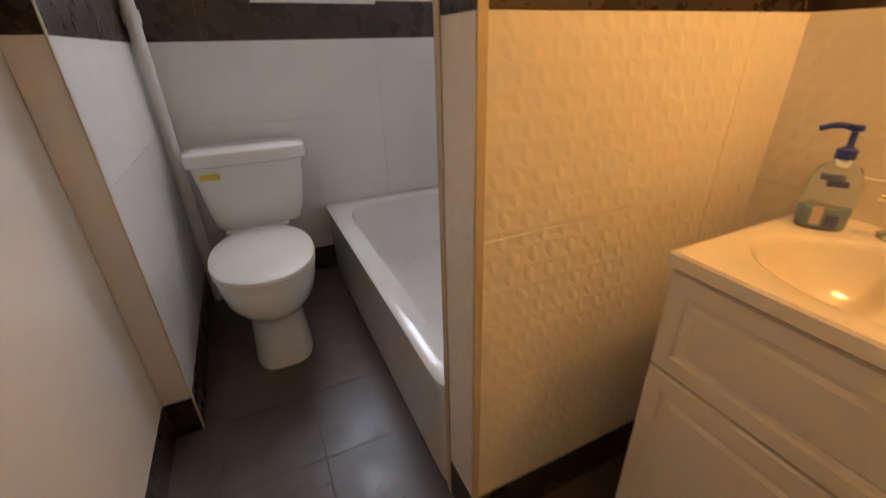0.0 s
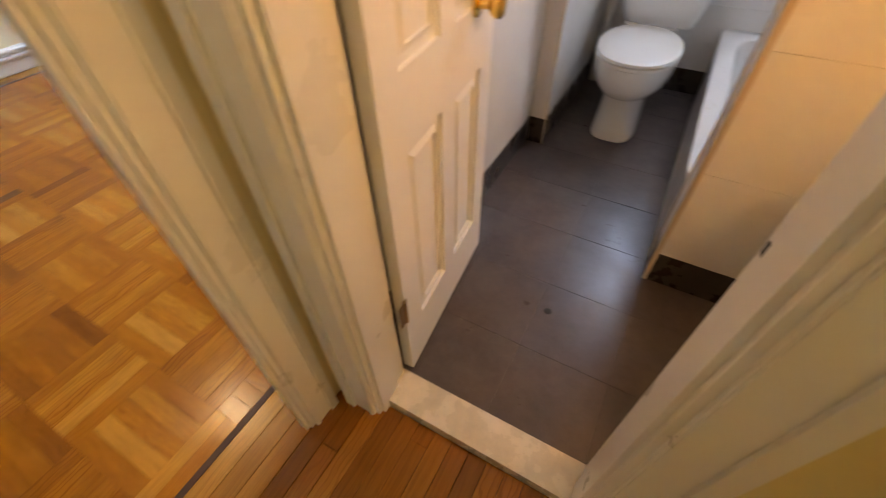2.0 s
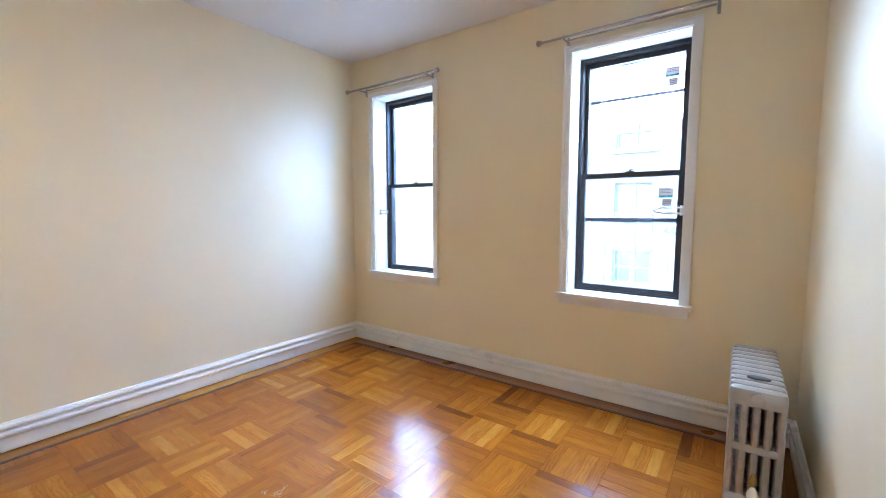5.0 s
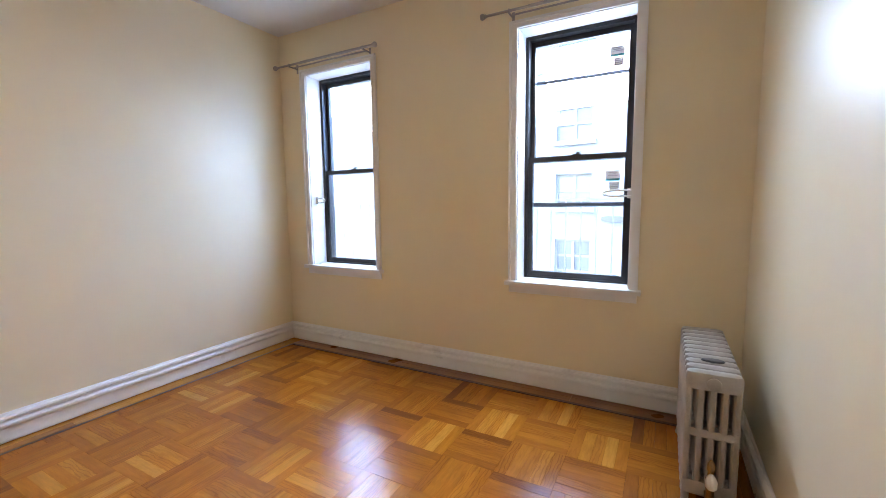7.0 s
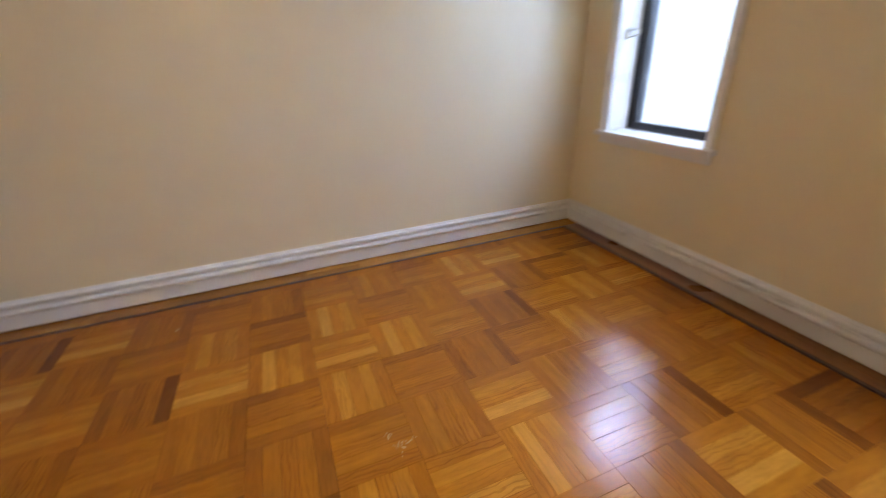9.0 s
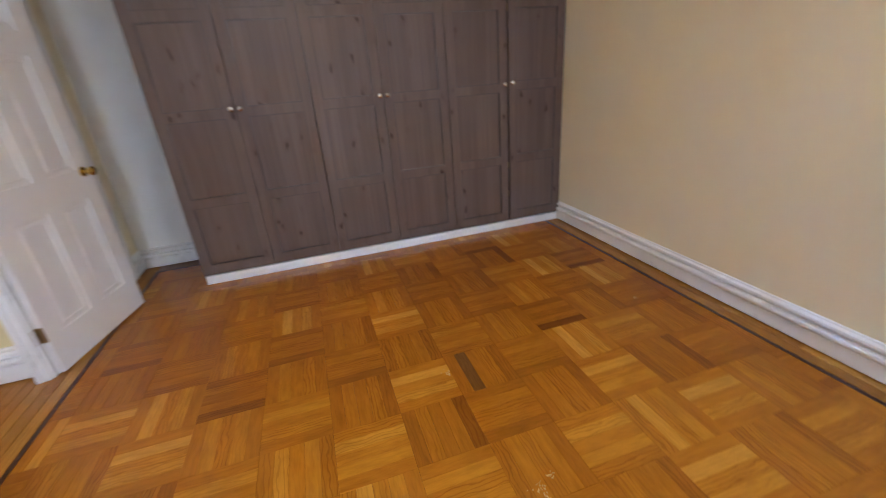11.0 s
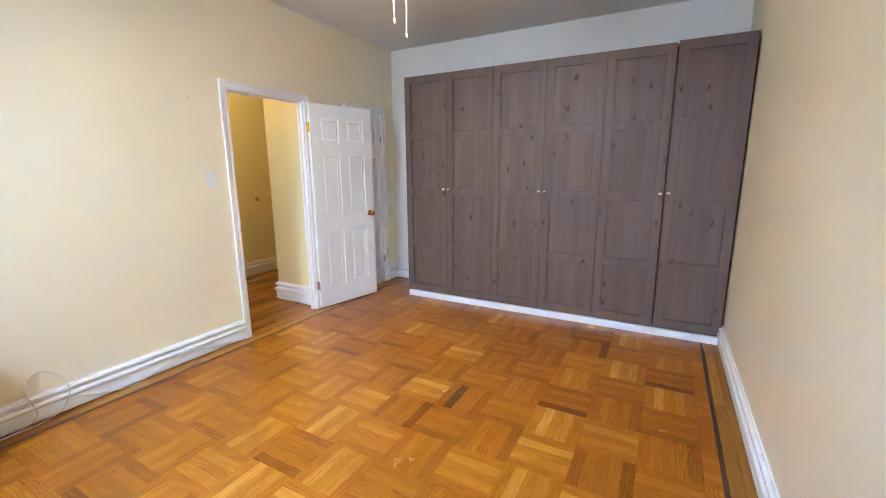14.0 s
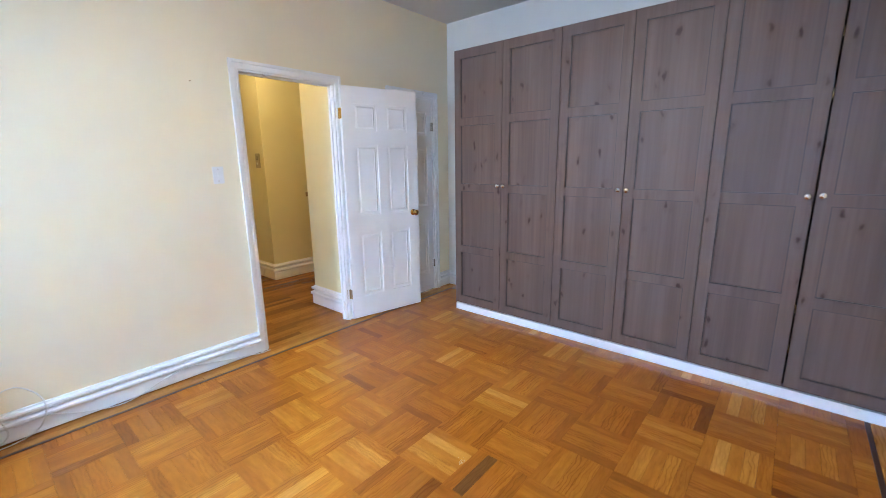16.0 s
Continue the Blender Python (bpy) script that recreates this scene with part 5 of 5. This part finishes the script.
D = 0.022
board(LX0 - D, LX0, LY0 - D, LY1 + D, DARKOAK, "inlay_strip")
board(LX1, LX1 + D, LY0 - D, LY1 + D, DARKOAK, "inlay_strip")
board(LX0, LX1, LY1, LY1 + D, DARKOAK, "inlay_strip")
board(LX0, LX1, LY0 - D, LY0, DARKOAK, "inlay_strip")
for k in range(2):
    w = (IN - D) / 2
    for a, b in ((YS, -1.1), (-1.1, 0.4), (0.4, YN)):
        s = 0.35 * k
        a2, b2 = (a + s if a > YS else a), (b + s if b < YN else b)
        board(XW + w * k, XW + w * (k + 1), a2, b2, OAKBOARD, "border_board")
        board(LX1 + D + w * k, LX1 + D + w * (k + 1), a2, b2, OAKBOARD, "border_board")
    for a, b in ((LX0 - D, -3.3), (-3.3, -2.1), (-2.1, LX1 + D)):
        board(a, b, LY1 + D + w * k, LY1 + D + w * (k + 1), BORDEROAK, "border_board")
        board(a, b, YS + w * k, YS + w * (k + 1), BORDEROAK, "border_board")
# boards in the doorway
board(XE, XH, DY1 + 0.016, DY0 - 0.016, OAKBOARD, "threshold_board")

# pale scuffs in the finish: clusters of small worn flecks
for x, y, ax, ay, turn, count in ((-3.243, 0.605, 0.028, 0.050, 12, 26), (-3.300, 0.560, 0.016, 0.020, 40, 9), (-3.128, -0.100, 0.018, 0.030, 30, 12), (-4.42, -0.30, 0.010, 0.024, 80, 7)):
    bm = BM()
    for _ in range(count):
        u, v = random.gauss(0, 0.45) * ax, random.gauss(0, 0.45) * ay
        r, lean = random.uniform(0.0008, 0.0028), random.uniform(-0.5, 0.5)
        ring = []
        for p in oval(0, 0, 0.0004, r, r * random.uniform(1.2, 3.2), 9):
            k = random.uniform(0.6, 1.15)
            ring.append((u + (p[0] * math.cos(lean) - p[1] * math.sin(lean)) * k, v + (p[0] * math.sin(lean) + p[1] * math.cos(lean)) * k, p[2]))
        loft(bm, [[(p[0], p[1], -0.002) for p in ring], ring])
    part("scuff", bm, SCUFF, floor, "pale worn scuff in the varnish", m=pose(x, y, 0, 0, 0, turn))

# hall floor: narrow oak boards along y
bm = BM()
box(bm, XH, 2.4, -3.2, 0.10, -0.12, -0.0125)
hall_floor = structure("floor_hall", bm, SUBFLOOR, "narrow brown oak strip floor in the hall", "floor")
PW = 0.0575
plank_mesh = []
for ln in (0.62, 0.9, 1.25):
    b = BM()
    c, g = 0.0010, 0.0006
    loft(b, [[(g + q, g + q, z), (ln - g - q, g + q, z), (ln - g - q, PW - g - q, z), (g + q, PW - g - q, z)] for q, z in ((0, -0.012), (0, -c), (c, 0.0))])
    plank_mesh.append((ln, mesh_of("plank", b, HALLOAK)))
x = XH + 0.001
while x < 2.36:
    y = -3.2 - random.uniform(0, 0.5)
    while y < 0.05:
        ln, me = random.choice(plank_mesh)
        if y + ln > 0.052:
            y1 = 0.054
            b = BM()
            l2 = y1 - y
            if l2 > 0.02:
                c, g = 0.0010, 0.0006
                loft(b, [[(g + q, g + q, z), (l2 - g - q, g + q, z), (l2 - g - q, PW - g - q, z), (g + q, PW - g - q, z)] for q, z in ((0, -0.012), (0, -c), (c, 0.0))])
                part("plank", b, HALLOAK, hall_floor, m=pose(x + PW, y, 0, 0, 0, 90))
            else:
                b.free()
        else:
            ob = new("plank", me)
            ob.parent = hall_floor
            ob.matrix_basis = pose(x + PW, y, 0, 0, 0, 90)
        y += ln
    x += PW

# bathroom floor tiles
bm = BM()
box(bm, XH - 0.02, BX1 + 0.02, 0.166, BY1 + 0.02, -0.12, BZ - 0.0015)
bath_floor = structure("floor_bath", bm, GROUT, "dark brown-grey ceramic floor tiles", "floor")


def tile_piece(name, material, parent, x0, x1, y0, y1, z0, z1, axis, gap=0.0018, c=0.0007):
    """A tile with eased edges: axis names the way that its face looks ('+z', '+x', '-y' ...)."""
    bm = BM()
    lo, hi = [x0, y0, z0], [x1, y1, z1]
    k = "xyz".index(axis[1])
    u, v = [q for q in range(3) if q != k]
    back, front = (lo[k], hi[k]) if axis[0] == "+" else (hi[k], lo[k])
    step = c if axis[0] == "+" else -c
    rings = []
    for inset, d in ((gap / 2, back), (gap / 2, front - step), (gap / 2 + c, front)):
        ring = []
        for a, b in ((0, 0), (1, 0), (1, 1), (0, 1)):
            p = [0, 0, 0]
            p[k] = d
            p[u] = hi[u] - inset if a else lo[u] + inset
            p[v] = hi[v] - inset if b else lo[v] + inset
            ring.append(tuple(p))
        rings.append(ring)
    loft(bm, rings)
    return part(name, bm, material, parent)


T = 0.305
for i in range(-3, 5):
    for j in range(-1, 9):
        x0, x1 = max(-0.645 + i * T, XH), min(-0.645 + (i + 1) * T, BX1)
        y0, y1 = max(0.44 + (j - 1) * T, 0.168), min(0.44 + j * T, BY1)
        if x1 - x0 > 0.02 and y1 - y0 > 0.02:
            tile_piece("floor_tile", TILEFLOOR, bath_floor, x0, x1, y0, y1, BZ - 0.010, BZ, "+z")
bm = BM()
lathe(bm, (-0.606, 0.62, BZ), (0, 0, 1), ((0, 0.014), (0.0012, 0.012), (0.0014, 0.0)), 9)
part("chip", bm, BLACK, bath_floor, "small dark chip in a tile")


def wall_tiles(parent_name, face, axis, a, b, z0, z1, w, h, material, name, label="", joint=GROUTLIGHT, offset=0.0, t=0.008, skip=None):
    """Tiles over a wall face: along x or y from a to b, from z0 to z1."""
    parent = bpy.data.objects[parent_name]
    k = axis[1]
    s = 1 if axis[0] == "+" else -1
    lo, hi = min(face, face + s * t), max(face, face + s * t)
    z, row = z0, 0
    while z < z1 - 0.01:
        zt = min(z + h, z1)
        u = a - offset * w
        while u < b - 0.005:
            u0, u1 = max(u, a), min(u + w, b)
            if u1 - u0 > 0.01 and not (skip and u1 > skip[0] and u0 < skip[1] and zt > skip[2] and z < skip[3]):
                if k == "y":
                    tile_piece(name, material, parent, u0, u1, lo, hi, z, zt, axis, 0.0008, 0.0005)
                else:
                    tile_piece(name, material, parent, lo, hi, u0, u1, z, zt, axis, 0.0008, 0.0005)
            u += w
        z, row = zt, row + 1


BT, BAND0, BAND1 = 0.145, 1.256, 1.420
for pn, face, axis, a, b, mats, off in (("wall_bath_wing", WGY0, "-y", WGX, BX1, TILEWHITE, 0.0), ("wall_bath_north", BY1, "-y", CHX, BX1, TILEFLAT, 0.3),
                                        ("wall_bath_chase", CHX, "+x", CHY, BY1, TILEFLAT, 0.2), ("wall_bath_east", BX1, "-x", BY0, WGY0, TILEWHITE, 0.4),
                                        ("wall_bath_wing", WGX, "-x", WGY0, WGY1, TILEWHITE, 0.0)):
    wall_tiles(pn, face, axis, a, b, BZ, BZ + BT, 0.30, BT, TILEDARK, "base_tile", offset=off)
    wall_tiles(pn, face, axis, a, b, BZ + BT, BAND0, 0.62, (BAND0 - BZ - BT) / 3, mats, "wall_tile", offset=off)
    wall_tiles(pn, face, axis, a, b, BAND0, BAND1, 0.385, BAND1 - BAND0, TILEDARK, "band_tile", offset=off)
wall_tiles("wall_bath_wing", WGY1, "+y", WGX, BX1, 0.40, BAND1, 0.62, 0.36, TILEFLAT, "wall_tile")
wall_tiles("wall_bath_east", BX1, "-x", WGY1, BY1, 0.40, BAND1, 0.62, 0.36, TILEFLAT, "wall_tile")
for pn, face, axis, a, b in (("wall_east", XH, "+x", 0.168, CHY), ("wall_bath_chase", CHY, "-y", XH + 0.009, CHX + 0.008)):
    wall_tiles(pn, face, axis, a, b, BZ + BT, BAND0, 1.52, BAND0 - BZ - BT, TILEFLAT, "wall_panel")
    wall_tiles(pn, face, axis, a, b, BAND0, BAND1, 0.385, BAND1 - BAND0, TILEDARK, "band_tile")
wall_tiles("wall_east", XH, "+x", 0.168, CHY, BZ, BZ + BT, 0.30, BT, TILEDARK, "base_tile")
wall_tiles("wall_bath_chase", CHY, "-y", XH + 0.009, CHX + 0.008, BZ, BZ + BT, 0.30, BT, TILEDARK, "base_tile")
wall_tiles("wall_bath_south", BY0, "+y", JX1 + 0.012, BX1, BZ, BZ + BT, 0.30, BT, TILEDARK, "base_tile")
bm = BM()
box(bm, JX1 + 0.012, BX1, BY0, BY0 + 0.011, BZ + BT + 0.0005, BZ + BT + 0.014)
structure("trim", bm, TRIM, "pale cap over the tile base by the door", "trim")
# edge trims at the outer corners
for x0, x1, y0, y1, lbl in ((WGX - 0.011, WGX + 0.006, WGY0 - 0.0115, WGY0 - 0.0085, "beige metal tile trim on the wing wall"),
                            (WGX - 0.0115, WGX - 0.0085, WGY1 - 0.012, WGY1 + 0.010, "beige metal tile trim on the wing wall"),
                            (CHX + 0.0085, CHX + 0.0115, CHY - 0.011, CHY + 0.004, "pale metal tile trim on the pipe chase")):
    bm = BM()
    box(bm, x0, x1, y0, y1, BZ, BH - 0.001)
    structure("trim", bm, EDGETRIM, lbl, "trim")
